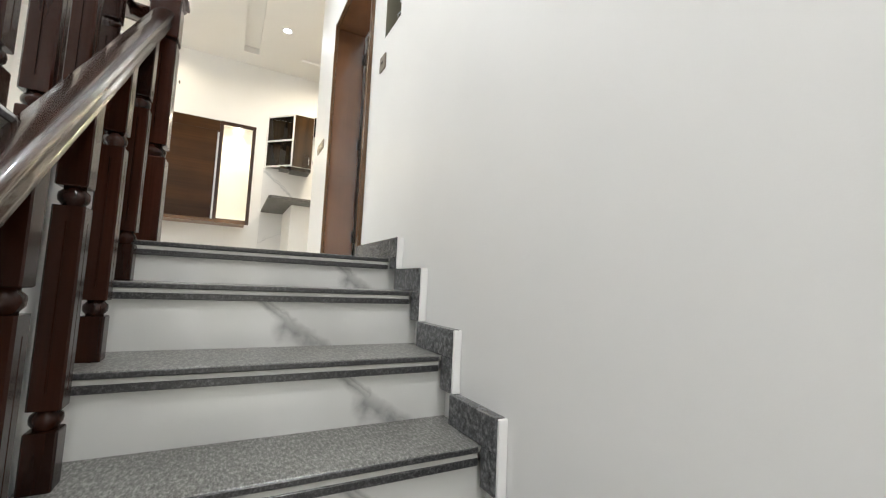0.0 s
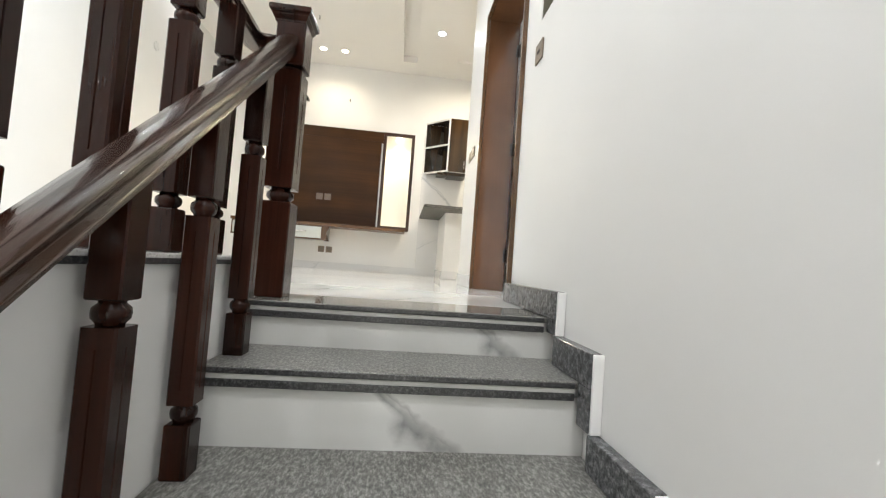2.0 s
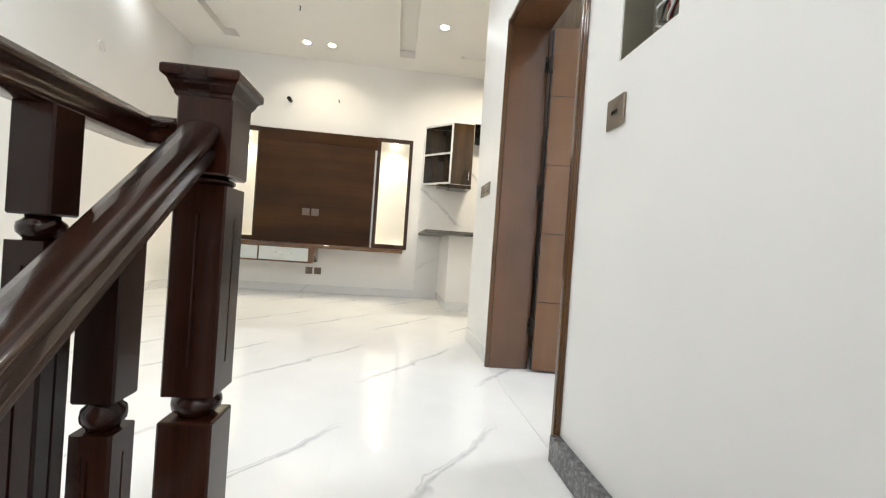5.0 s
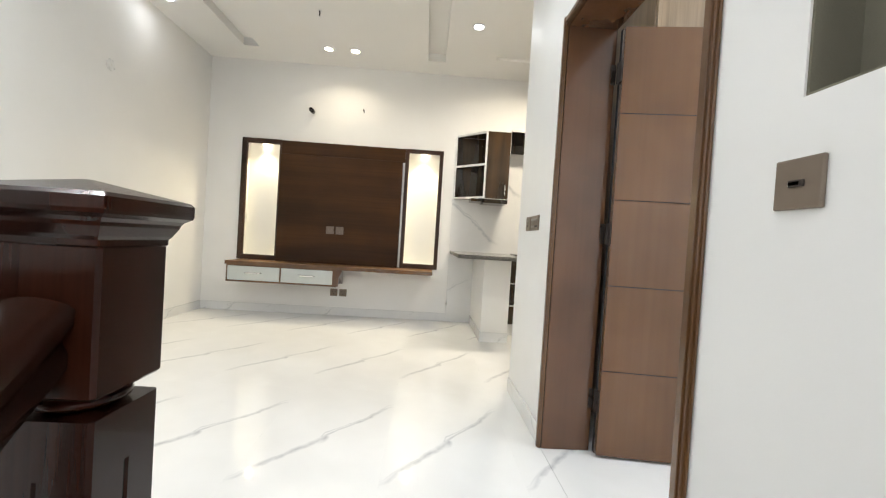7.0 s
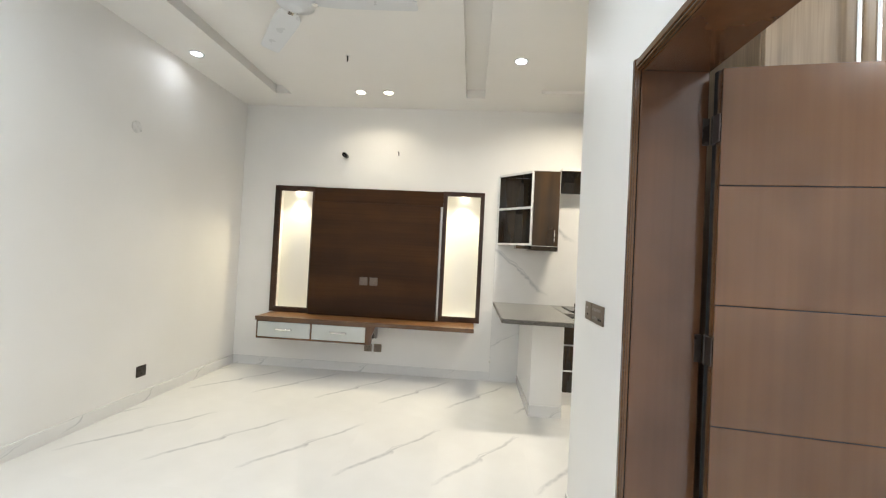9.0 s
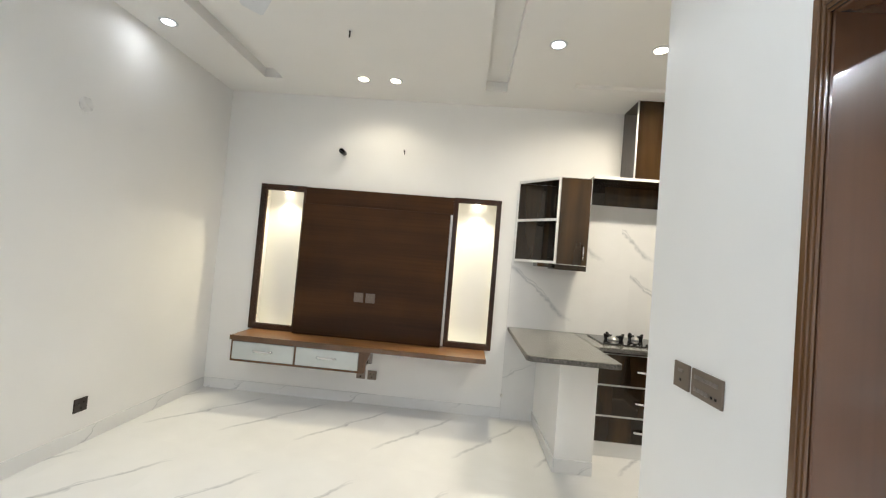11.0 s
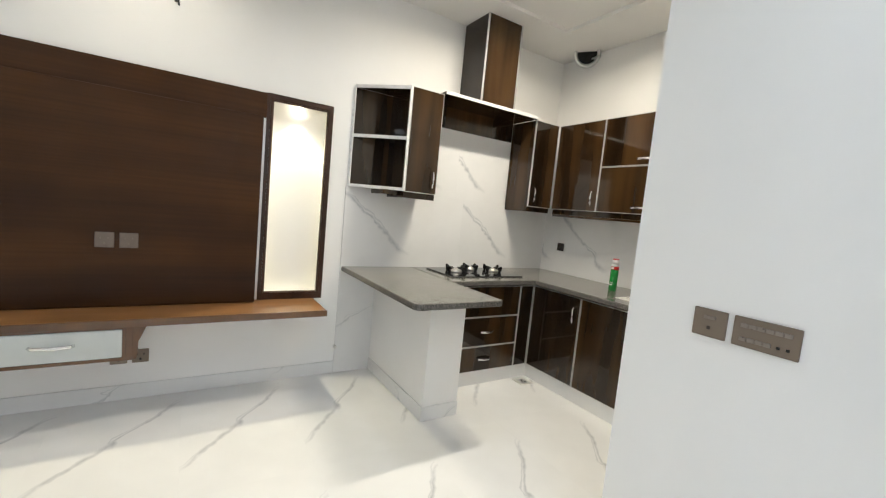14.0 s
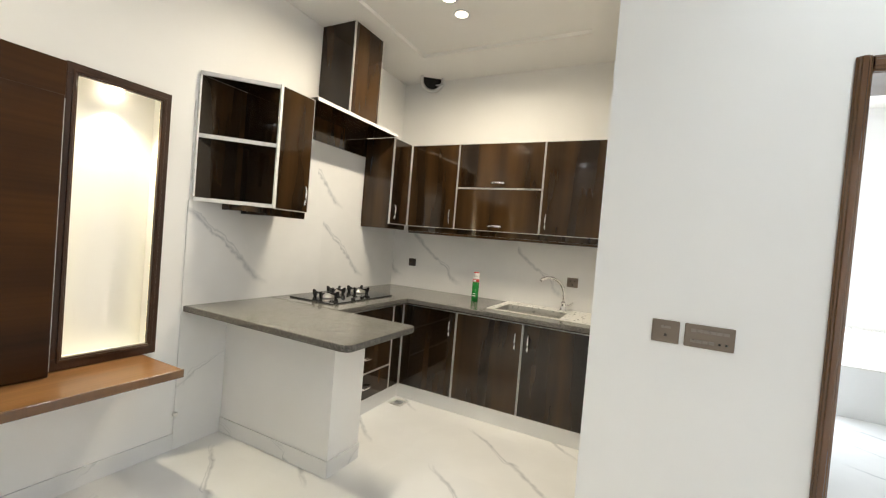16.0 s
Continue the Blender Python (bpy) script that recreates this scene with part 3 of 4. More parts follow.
part("casing", boxes(*[(XR - d - 0.0015, 4.2722, 2.112 + 0.054 * a, XR - 0.001, 5.3168, 2.112 + 0.054 * b) for a, b, d in ((0, 1, 0.009), (0.12, 0.88, 0.015), (0.3, 0.7, 0.02))], bevel=0.002), CASING, door, "golden brown moulded casing", True)
swing = pose(FX1 + 0.008, 5.246, 0, 0, 0, -8.2)
leaf_bm = boxes(*[(0, 0, 0.012 + 0.4175 * k + 0.002, 1.0, 0.04, 0.012 + 0.4175 * (k + 1) - 0.002) for k in range(5)], (0.003, 0.006, 0.013, 0.997, 0.034, 2.095), bevel=0.0006)
leaf_bm.transform(swing)
leaf = part("leaf", leaf_bm, DOOR_WOOD, door, "brown veneered leaf with horizontal grooves", True)
# dark fill in the grooves: shade as colour, keeps the window's glint out
for k in range(1, 5):
    seam = 0.012 + 0.4175 * k
    seam_bm = boxes((0.001, 0.0016, seam - 0.0019, 0.999, 0.0058, seam + 0.0019), (0.001, 0.0342, seam - 0.0019, 0.999, 0.0384, seam + 0.0019))
    seam_bm.transform(swing)
    part("groove", seam_bm, DARK, leaf, "dark fill added for shade in the groove", True)
for hz in (0.22, 1.05, 1.84):
    hinge = part("hinge", boxes((FX1 - 0.02, 5.3115, hz, FX1 + 0.003, 5.3145, hz + 0.1), (FX1 + 0.002, 5.25, hz, FX1 + 0.0065, 5.288, hz + 0.1)), BRONZE_DARK, door, "dark steel butt hinge", True)
    part("pin", lathe([(0.006, 0), (0.007, 0.005), (0.007, 0.1), (0.006, 0.105)], (FX1 + 0.006, 5.294, hz - 0.002), 10), BRONZE_DARK, hinge, real=True)
# black strip that puts the hinge gap's deep shade into colour
part("edge_seal", boxes((FX1 + 0.016, 5.2885, 0.004, FX1 + 0.034, 5.3135, 2.108)), DARK, door, "black strip standing in for shade in the hinge gap", True)

# bedroom: window, wardrobe, lawn
window = thing("window_1", pose(5.3, 4.85, 0.26), "black aluminium window with clear panes", "window", kind="structure")
part("window_frame", boxes((5.26, 4.3, 0.26, 5.32, 4.36, 2.12), (5.26, 5.34, 0.26, 5.32, 5.4, 2.12), (5.26, 4.36, 0.26, 5.32, 5.34, 0.32), (5.26, 4.36, 2.06, 5.32, 5.34, 2.12),
                           (5.262, 4.83, 0.32, 5.318, 4.87, 2.06), bevel=0.004), BLACK, window, real=True)
for y0, y1, z0, z1 in ((4.36, 4.83, 0.32, 2.06), (4.87, 5.34, 0.32, 2.06)):
    pane = part("pane", boxes((5.287, y0, z0, 5.293, y1, z1)), GLASS, window, "clear glass", True)
    pane.visible_shadow = False
part("window_sill", boxes((5.14, 4.27, 0.225, 5.26, 5.43, 0.258), bevel=0.004), PVC, window, "white sill", True)
# added sunlit backdrop, stands in for the bright view outside
structure("wall_garden", boxes((12.0, -6, -2.6, 12.25, 16, 0.95)), WALL, "white wall added as a bright backdrop outside the window")
structure("ground", boxes((-400, -400, -3.0, 400, 400, -2.6)), GRASS, "green lawn and open ground outside")
wardrobe = thing("wardrobe", pose(2.0, 5.38, 0), "tall beige wood-grain wardrobe with long chrome handles", "wardrobe")
part("body", boxes((0, 0.022, 0.0, 2.055, 0.615, 2.75), bevel=0.003), WARDROBE, wardrobe)
EDGES = (0.0, 0.345, 0.915, 1.485, 2.055)
for k in range(4):
    d = part("door", boxes((EDGES[k] + 0.003, 0, 0.08, EDGES[k + 1] - 0.003, 0.02, 2.745), bevel=0.002), WARDROBE, wardrobe)
    hx = EDGES[k + 1] - 0.035 if k % 2 == 0 else EDGES[k] + 0.035
    part("handle", sweep([(hx, 0, 0.9), (hx, -0.025, 0.94), (hx, -0.03, 1.7), (hx, -0.025, 2.46), (hx, 0, 2.5)], circle(0.009)), CHROME, d, "long chrome handle")

# ---- media wall ----
media = thing("media_panel", pose(-0.2, YB, 0.655), "dark walnut media wall panel with two lit niches", "media panel")
FY = 8.435
part("backing_panel", boxes((-0.951, FY - 0.004, 0.646, 0.5745, YB - 0.001, 2.13), bevel=0.002), WALNUT, media, "walnut veneered backing", True)
PF = 8.365
part("centre_panel", boxes((-0.935, PF, 0.6465, 0.549, FY - 0.0045, 1.957), bevel=0.003), WALNUT, media, "raised walnut veneered centre panel", True)
for x0, x1, n0, n1, ztop in ((-1.43, -0.952, -1.36, -0.975, 2.075), (0.575, 1.047, 0.62, 1.0, 2.085)):
    f = part("niche_frame", boxes(*[(a0, FY, b0, a1, YB - 0.001, b1) for a0, b0, a1, b1 in grid_boxes(x0, x1, 0.645, 2.136, [(n0, 0.705, n1, ztop)])],
                                  *[(a0, FY - 0.006, b0, a1, FY + 0.004, b1) for a0, b0, a1, b1 in grid_boxes(n0 - 0.022, n1 + 0.022, 0.683, ztop + 0.022, [(n0 - 0.008, 0.697, n1 + 0.008, ztop + 0.008)])], bevel=0.0015), WALNUT_DARK, media, "dark walnut niche frame", True)
    part("led_strip", boxes((n0 - 0.018, YB + 0.004, 0.705, n0 - 0.006, YB + 0.01, ztop), (n0, YB + 0.004, 0.688, n1, YB + 0.01, 0.698), (n1 + 0.006, YB + 0.004, 0.705, n1 + 0.018, YB + 0.01, ztop)), NICHE_LED, f, "warm strip light", True)
    part("niche_downlight", lathe([(0.028, 0), (0.03, 0.004), (0.03, 0.012)], ((n0 + n1) / 2, YB + 0.045, ztop - 0.014), 16), LAMP_WARM, f, "small warm downlight", True)
part("metal_strip", boxes((0.5505, FY - 0.007, 0.648, 0.5735, FY - 0.0045, 1.955), bevel=0.002), ALU, media, "brushed aluminium strip", True)
part("metal_strip", boxes((-0.95, FY - 0.007, 0.648, -0.9365, FY - 0.0045, 1.955), bevel=0.002), ALU, media, "brushed aluminium strip", True)


def wall_plate(name, centre, w, h, normal, material, label, slots=()):
    """A switch or socket plate; normal is the axis and sign that it faces; slots: x, z, w, h, material."""
    turn = {"-y": 0, "-x": -90, "+x": 90}[normal]
    root = thing(name, pose(*centre, 0, 0, turn), label, "switch" if "switch" in name else "socket")
    part("plate", boxes((-w / 2, -0.009, -h / 2, w / 2, 0, h / 2), bevel=0.003, segments=2), material, root)
    for sx, sz, sw, sh, sm in slots:
        part("rocker" if "switch" in name else "insert", boxes((sx - sw / 2, -0.0125, sz - sh / 2, sx + sw / 2, -0.0085, sz + sh / 2), bevel=0.001), sm, root)
    return root


HOLES = ((-0.018, 0.012, 0.008, 0.012, BLACK), (0.018, 0.012, 0.008, 0.012, BLACK), (0, -0.02, 0.01, 0.014, BLACK))
for cx in (-0.292, -0.175):
    wall_plate("wall_socket", (cx, PF, 1.06), 0.092, 0.092, "-y", GREY_PLASTIC, "taupe plastic wall socket on the walnut panel", tuple((a, b, w, h, BRONZE) for a, b, w, h, m in HOLES))
for cx in (-0.222, -0.108):
    wall_plate("wall_socket", (cx, YB, 0.288), 0.09, 0.09, "-y", BRONZE, "bronze wall socket below the shelf", HOLES)
wall_plate("wall_socket", (XL, 7.088, 0.277), 0.1, 0.095, "+x", BRONZE_DARK, "dark bronze wall socket near the floor", HOLES)
wall_plate("wall_switch", (XR, 5.84, 1.154), 0.096, 0.088, "-x", BRONZE, "bronze light switch on the white wall", ((0, 0.018, 0.034, 0.01, SILVER_PLASTIC), (0, -0.014, 0.01, 0.01, BRONZE_DARK)))
wall_plate("wall_switch", (XR, 5.694, 1.154), 0.162, 0.088, "-x", BRONZE, "wide bronze switch plate with silver rockers",
           tuple((-0.052 + 0.021 * k, 0.02, 0.019, 0.012, SILVER_PLASTIC) for k in range(6)) + tuple((-0.052 + 0.02 * k, -0.02, 0.018, 0.012, SILVER_PLASTIC) for k in range(4)) + ((0.034, -0.02, 0.008, 0.008, BLACK), (0.056, -0.02, 0.008, 0.008, BLACK)))
wall_plate("wall_switch", (XR, 3.99, 1.152), 0.092, 0.09, "-x", BRONZE, "bronze switch plate with a single toggle", ((0, 0, 0.03, 0.012, BRONZE_DARK), (-0.004, 0, 0.024, 0.008, CHROME)))
wall_plate("wall_socket", (XK - 0.009, 8.19, 1.169), 0.085, 0.08, "-x", BRONZE_DARK, "dark bronze socket on the marble splashback", HOLES)
wall_plate("wall_socket", (XK - 0.009, 6.515, 1.152), 0.095, 0.085, "-x", BRONZE, "bronze socket above the sink", HOLES)

shelf = thing("floating_shelf", pose(-0.2, 8.26, 0.601), "walnut floating shelf under the media panel", "shelf")
part("board", boxes((-1.383, 8.058, 0.603, 0.987, YB - 0.002, 0.643), bevel=0.003), SHELF_WOOD, shelf, real=True)
part("front_edging", boxes((-1.385, 8.05, 0.601, 0.989, 8.0575, 0.644), bevel=0.002), CASING, shelf, "brown front edging", True)
unit = thing("drawer_unit", pose(-1.37, 8.062, 0.405), "slim wall drawer unit with frosted white glass fronts", "drawer unit")
part("carcass", boxes((0, 0, 0, 1.22, 0.012, 0.018), (0, 0, 0.018, 0.014, 0.012, 0.195), (1.206, 0, 0.018, 1.22, 0.012, 0.195), (0.602, 0, 0.018, 0.618, 0.012, 0.195), (0.014, 0.0, 0.184, 0.602, 0.012, 0.195), (0.618, 0, 0.184, 1.206, 0.012, 0.195),
                     (0, 0.0125, 0, 1.22, 0.393, 0.195)), CASING, unit)
for x0 in (0.016, 0.62):
    d = part("drawer_front", boxes((x0, -0.004, 0.02, x0 + 0.584, 0.011, 0.182), bevel=0.003), FROST, unit, "frosted white glass drawer front")
    part("handle", sweep([(x0 + 0.2, -0.003, 0.108), (x0 + 0.215, -0.02, 0.108), (x0 + 0.29, -0.026, 0.105), (x0 + 0.365, -0.02, 0.108), (x0 + 0.38, -0.003, 0.108)], [(a * 1.0, b * 1.3) for a, b in circle(0.008, 8)]), CHROME, d, "curved chrome handle")
part("end_bracket", prism([(8.062, 0.6), (8.062, 0.405), (8.095, 0.405), (8.115, 0.43), (8.14, 0.46), (8.25, 0.5), (8.42, 0.405), (8.455, 0.405), (8.455, 0.6)], -0.149, -0.118, "x"), CASING, unit, "scrolled end bracket", True)
part("end_bracket", prism([(-0.1175, 0.6), (-0.1175, 0.41), (-0.1, 0.41), (-0.093, 0.45), (-0.092, 0.51), (-0.07, 0.56), (-0.055, 0.6)], 8.062, 8.084, "y"), CASING, unit, "scrolled end bracket", True)

conduit = thing("conduit_stub", pose(-0.60, YB, 2.51), "black conduit stub with cable ends in the wall", "conduit")
part("pipe", lathe([(0.021, 0), (0.025, 0.0), (0.025, 0.105), (0.021, 0.105), (0.02, 0.03)], (0, 0, 0), 18, pose(0, 0, 0, 90)), BLACK, conduit)
part("cable", sweep([(0, -0.05, 0), (-0.004, -0.11, -0.004), (-0.006, -0.135, -0.02)], circle(0.006, 8)), WIRE_BLACK, conduit, "cut black cable")
wire = thing("cable_end", pose(0.02, YB, 2.57), "short dark cable end from the wall", "cable")
part("grommet", lathe([(0.009, 0), (0.009, 0.004)], (0, 0, 0), 10, pose(0, 0, 0, 90)), BRONZE_DARK, wire)
part("cable", sweep([(0, 0, 0), (0.004, -0.05, 0.004), (0.014, -0.08, -0.012), (0.018, -0.085, -0.05)], circle(0.0055, 8)), WIRE_BLACK, wire)
cover = thing("junction_cover", pose(XL, 6.887, 2.317), "white round junction cover on the wall", "junction cover")
part("disc", lathe([(0.05, 0), (0.05, 0.004), (0.044, 0.007)], (0, 0, 0), 24, pose(0, 0, 0, 0, 90)), PVC, cover)
part("screw", lathe([(0.005, 0.006), (0.005, 0.009)], (0, 0, 0), 8, pose(0, 0, 0, 0, 90)), STEEL, cover)
hook = thing("ceiling_cable", pose(-0.237, 7.215, CEIL), "short cable hanging from a ceiling hole", "cable")
part("ring", lathe([(0.02, -0.003), (0.02, 0)], (0, 0, 0), 14), PVC, hook)
part("cable", sweep([(0, 0, 0), (0.003, 0.0, -0.025), (0.0, 0.003, -0.05)], circle(0.006, 8)), WIRE_BLACK, hook)
outlet = thing("pipe_outlet", pose(1.19, YB - 0.009, 0.225), "small capped pipe outlet low on the wall", "pipe outlet")
part("cap", lathe([(0.014, 0), (0.014, 0.02), (0.008, 0.024)], (0, 0, 0), 12, pose(0, 0, 0, 90)), STEEL, outlet)

# ---- ceiling fittings ----
# the unseen fill lamps get the same fitting
for sx, sy, sz, sc, sw, beam in SPOTS:
    dl = thing("downlight", pose(sx, sy, sz), "round white recessed ceiling downlight, lit; added unseen ones included", "downlight", "ceiling downlights")
    part("ring", lathe([(0.046, -0.004), (0.06, -0.006), (0.064, -0.003), (0.064, 0)], (0, 0, 0), 24), FAN_WHITE, dl)
    part("lens", lathe([(0.044, -0.006), (0.045, -0.004)], (0, 0, 0), 24), LAMP_WARM if sc == WARM else LAMP_COOL, dl, "glowing lens")

fan = thing("ceiling_fan", pose(-0.135, 5.98, 2.8), "white three-bladed ceiling fan at rest", "ceiling fan")
part("motor", lathe([(0.03, -0.055), (0.05, -0.05), (0.06, -0.035), (0.105, -0.028), (0.11, 0.0), (0.1, 0.03), (0.05, 0.05), (0.03, 0.06)], (0, 0, 0), 28), FAN_WHITE, fan)
part("rod", lathe([(0.012, 0.05), (0.012, 0.25), (0.05, 0.255), (0.055, 0.294)], (0, 0, 0), 14), FAN_WHITE, fan)
for k in range(3):
    a = math.radians((3, 129, 247)[k])
    bm = boxes((0.09, -0.015, -0.03, 0.125, 0.015, -0.024))
    bm.transform(pose(0, 0, 0, 0, 0, math.degrees(a)))
    part("blade_arm", bm, CHROME, fan, "metal blade arm")
    bl = prism([(0.11, -0.045), (0.17, -0.075), (0.24, -0.08), (0.67, -0.066), (0.69, -0.05), (0.69, 0.045), (0.67, 0.06), (0.24, 0.068), (0.15, 0.055), (0.11, 0.04)], -0.004, 0.004)
    bl.transform(pose(0, 0, 0, 0, 0, math.degrees(a)) @ pose(0, 0, -0.01, 9))
    part("blade", bl, FAN_WHITE, fan)

duct = thing("exhaust_duct", pose(3.38, 8.09, CEIL - 0.01), "open end of a silver exhaust duct at the ceiling", "duct")
tilt = look((0, 0, 0), (-0.7, -0.5, -0.55))
part("pipe", lathe([(0.115, 0.06), (0.126, 0.06), (0.128, -0.02), (0.124, -0.045), (0.104, -0.05), (0.094, -0.02), (0.09, 0.05)], (0, 0, 0), 22, tilt), FOIL, duct)
# closed dark disc: the duct's inner shade as colour
part("mouth", lathe([(0.0915, -0.012), (0.088, -0.008)], (0, 0, 0), 18, tilt), DARK, duct, "dark disc for the shade inside the duct")
part("foil_flap", prism([(0.0, -0.13), (0.06, -0.12), (0.08, -0.05), (0.06, 0.0), (0.02, -0.04)], -0.05, -0.047), FOIL, duct, "loose foil flap")

# ---- electrical recess ----
box_t = thing("distribution_recess", pose(XR + 0.1, 3.87, 1.305), "open unfinished electrical recess with breakers and loose cables", "electrical box")
part("lining", boxes((XR + 0.094, 3.746, 1.306, XR + 0.0995, 3.999, 1.749), (XR + 0.004, 3.994, 1.306, XR + 0.094, 3.999, 1.749), (XR + 0.004, 3.746, 1.306, XR + 0.094, 3.751, 1.749), (XR + 0.004, 3.751, 1.306, XR + 0.094, 3.994, 1.311)), GREY_PLASTER, box_t, "raw grey plaster lining", True)
for k in range(4):
    br = part("breaker", boxes((XR + 0.04, 3.775 + 0.02 * k, 1.43, XR + 0.092, 3.793 + 0.02 * k, 1.51), (XR + 0.03, 3.775 + 0.02 * k, 1.455, XR + 0.04, 3.793 + 0.02 * k, 1.485), bevel=0.002), PVC, box_t, "white circuit breaker", True)
    part("toggle", boxes((XR + 0.022, 3.78 + 0.02 * k, 1.463, XR + 0.03, 3.788 + 0.02 * k, 1.477)), BLACK, br, real=True)
rng = random.Random(4)
for k in range(9):
    y = 3.77 + 0.012 * k
    pts = [(XR + 0.06, y, 1.43), (XR + 0.03 + 0.02 * rng.random(), y + 0.02 * rng.random(), 1.40), (XR + 0.03 + 0.04 * rng.random(), y + 0.05 * rng.random(), 1.36), (XR + 0.05 + 0.02 * rng.random(), 3.8 + 0.1 * rng.random(), 1.32)]
    part("cable", sweep(pts, circle(0.004, 6)), (WIRE_RED, WIRE_BLACK, PVC)[k % 3], box_t, ("red cable", "black cable", "white cable")[k % 3], True)

# ---- kitchen ----


def cabinet(name, m, w, h, d, fronts, label, group):
    """A cabinet unit: local x along the wall, y inward from the front; fronts: x0, z0, x1, z1, handle kind."""
    root = thing(name, m, label, "cabinet", group)
    part("body", boxes((0.001, 0.02, 0, w - 0.001, d, h), bevel=0.002), GLOSS, root)
    for x0, z0, x1, z1, hk in fronts:
        f = part("drawer" if hk == "drawer" else "door", boxes((x0 + 0.004, 0.0, z0 + 0.004, x1 - 0.004, 0.018, z1 - 0.004), bevel=0.002), GLOSS, root)
        t, e = 0.005, 0.002
        part("edge_trim", boxes((x0 + e, -0.003, z0 + e, x0 + e + t, 0.016, z1 - e), (x1 - e - t, -0.003, z0 + e, x1 - e, 0.016, z1 - e),
                                (x0 + e + t, -0.003, z0 + e, x1 - e - t, 0.016, z0 + e + t), (x0 + e + t, -0.003, z1 - e - t, x1 - e - t, 0.016, z1 - e), bevel=0.001), ALU, f, "aluminium edge trim")
        bow = [(0, 0.0), (0.006, -0.018), (0.03, -0.028), (0.065, -0.031), (0.1, -0.028), (0.124, -0.018), (0.13, 0.0)]
        flat = [(a * 1.0, b * 1.7) for a, b in circle(0.0058, 8)]
        if hk in ("drawer", "flap"):
            hx, hz = (x0 + x1) / 2 - (0.0 if hk == "drawer" else 0.065), (z0 + z1) / 2 if hk == "drawer" else z0 + 0.05
            part("handle", sweep([(hx + a, b, hz) for a, b in bow], flat), CHROME, f, "bowed chrome handle")
        elif hk:
            hx = x1 - 0.05 if "r" in hk else x0 + 0.05
            hz = z0 + 0.05 if "b" in hk else z1 - 0.21
            part("handle", sweep([(hx, b, hz + a) for a, b in bow], flat), CHROME, f, "bowed chrome handle")
    return root


FB, FR = 7.83, 2.77
WG, BG = "wall cabinets", "base cabinets"
cabinet("wall_cabinet", pose(1.545, 8.12, 1.5), 0.285, 0.85, 0.335, [(0, 0.045, 0.285, 0.85, "rb")], "gloss dark ebony wall cabinet with aluminium trim", WG)
cabinet("wall_cabinet", pose(2.85, 8.12, 1.5), 0.3, 0.85, 0.335, [(0, 0.045, 0.3, 0.85, "lb")], "narrow gloss dark wall cabinet in the corner", WG)
RT = lambda y, z: pose(3.165, y, z, 0, 0, -90)
cabinet("wall_cabinet", RT(8.118, 1.5), 0.52, 0.85, 0.29, [(0.0, 0.045, 0.52, 0.85, "rb")], "gloss dark ebony wall cabinet with aluminium trim", WG)
cabinet("wall_cabinet", RT(7.597, 1.5), 0.81, 0.85, 0.29, [(0, 0.435, 0.81, 0.85, "flap"), (0, 0.045, 0.81, 0.435, "flap")], "gloss dark wall cabinet with two lift-up flaps", WG)
cabinet("wall_cabinet", RT(6.786, 1.5), 0.64, 0.85, 0.29, [(0, 0.045, 0.64, 0.85, "lb")], "gloss dark ebony wall cabinet with aluminium trim", WG)
single("light_pelmet", boxes((3.172, 6.146, 1.478, 3.2, 8.1, 1.4985), bevel=0.002), GLOSS, "gloss dark pelmet under the wall cabinets", "pelmet")

# open angled shelf unit at the end of the run
opens = thing("open_shelf_unit", pose(1.38, YB, 1.55), "dark angled open shelf unit with white edging", "shelf unit")
for z in (1.552, 1.945, 2.325):
    b = part("shelf", prism([(1.215, YB - 0.012), (1.537, 8.133), (1.537, YB - 0.012)], z, z + 0.02), GLOSS, opens, real=True)
    q = [(1.207, YB - 0.013), (1.213, YB - 0.005), (1.541, 8.127), (1.535, 8.119)]
    part("edging", prism(q, z - 0.002, z + 0.022), PVC, b, "white edging strip", True)
part("back", boxes((1.217, YB - 0.011, 1.573, 1.535, YB - 0.002, 2.324)), GLOSS, opens, real=True)
part("side", boxes((1.53, 8.135, 1.573, 1.5385, YB - 0.012, 2.324)), GLOSS, opens, real=True)
part("upright_edging", boxes((1.528, 8.112, 1.552, 1.543, 8.125, 2.348)), PVC, opens, "white upright edging", True)
part("upright_edging", boxes((1.207, YB - 0.02, 1.576, 1.2165, YB - 0.003, 2.321)), PVC, opens, "white upright edging", True)
part("under_block", boxes((1.40, 8.2, 1.515, 1.535, 8.44, 1.551)), GLOSS, opens, real=True)

hood = thing("hood_surround", pose(2.34, YB, 2.35), "dark gloss hood surround with boxed flue", "hood")
part("top_board", boxes((1.832, 8.1, 2.352, 2.849, YB - 0.002, 2.372)), GLOSS, hood, real=True)
part("board_edging", boxes((1.832, 8.094, 2.35, 2.849, 8.0995, 2.374)), PVC, hood, "white edging strip", True)
part("back_rail", boxes((1.832, YB - 0.03, 2.165, 2.828, YB - 0.01, 2.351)), GLOSS, hood, real=True)
part("flue", boxes((2.185, 8.115, 2.373, 2.55, YB - 0.002, CEIL - 0.001), bevel=0.002), GLOSS, hood, "boxed dark gloss flue", True)
part("flue_trim", boxes((2.181, 8.11, 2.373, 2.193, 8.122, CEIL - 0.002), (2.542, 8.11, 2.373, 2.554, 8.122, CEIL - 0.002)), ALU, hood, "aluminium corner trim", True)

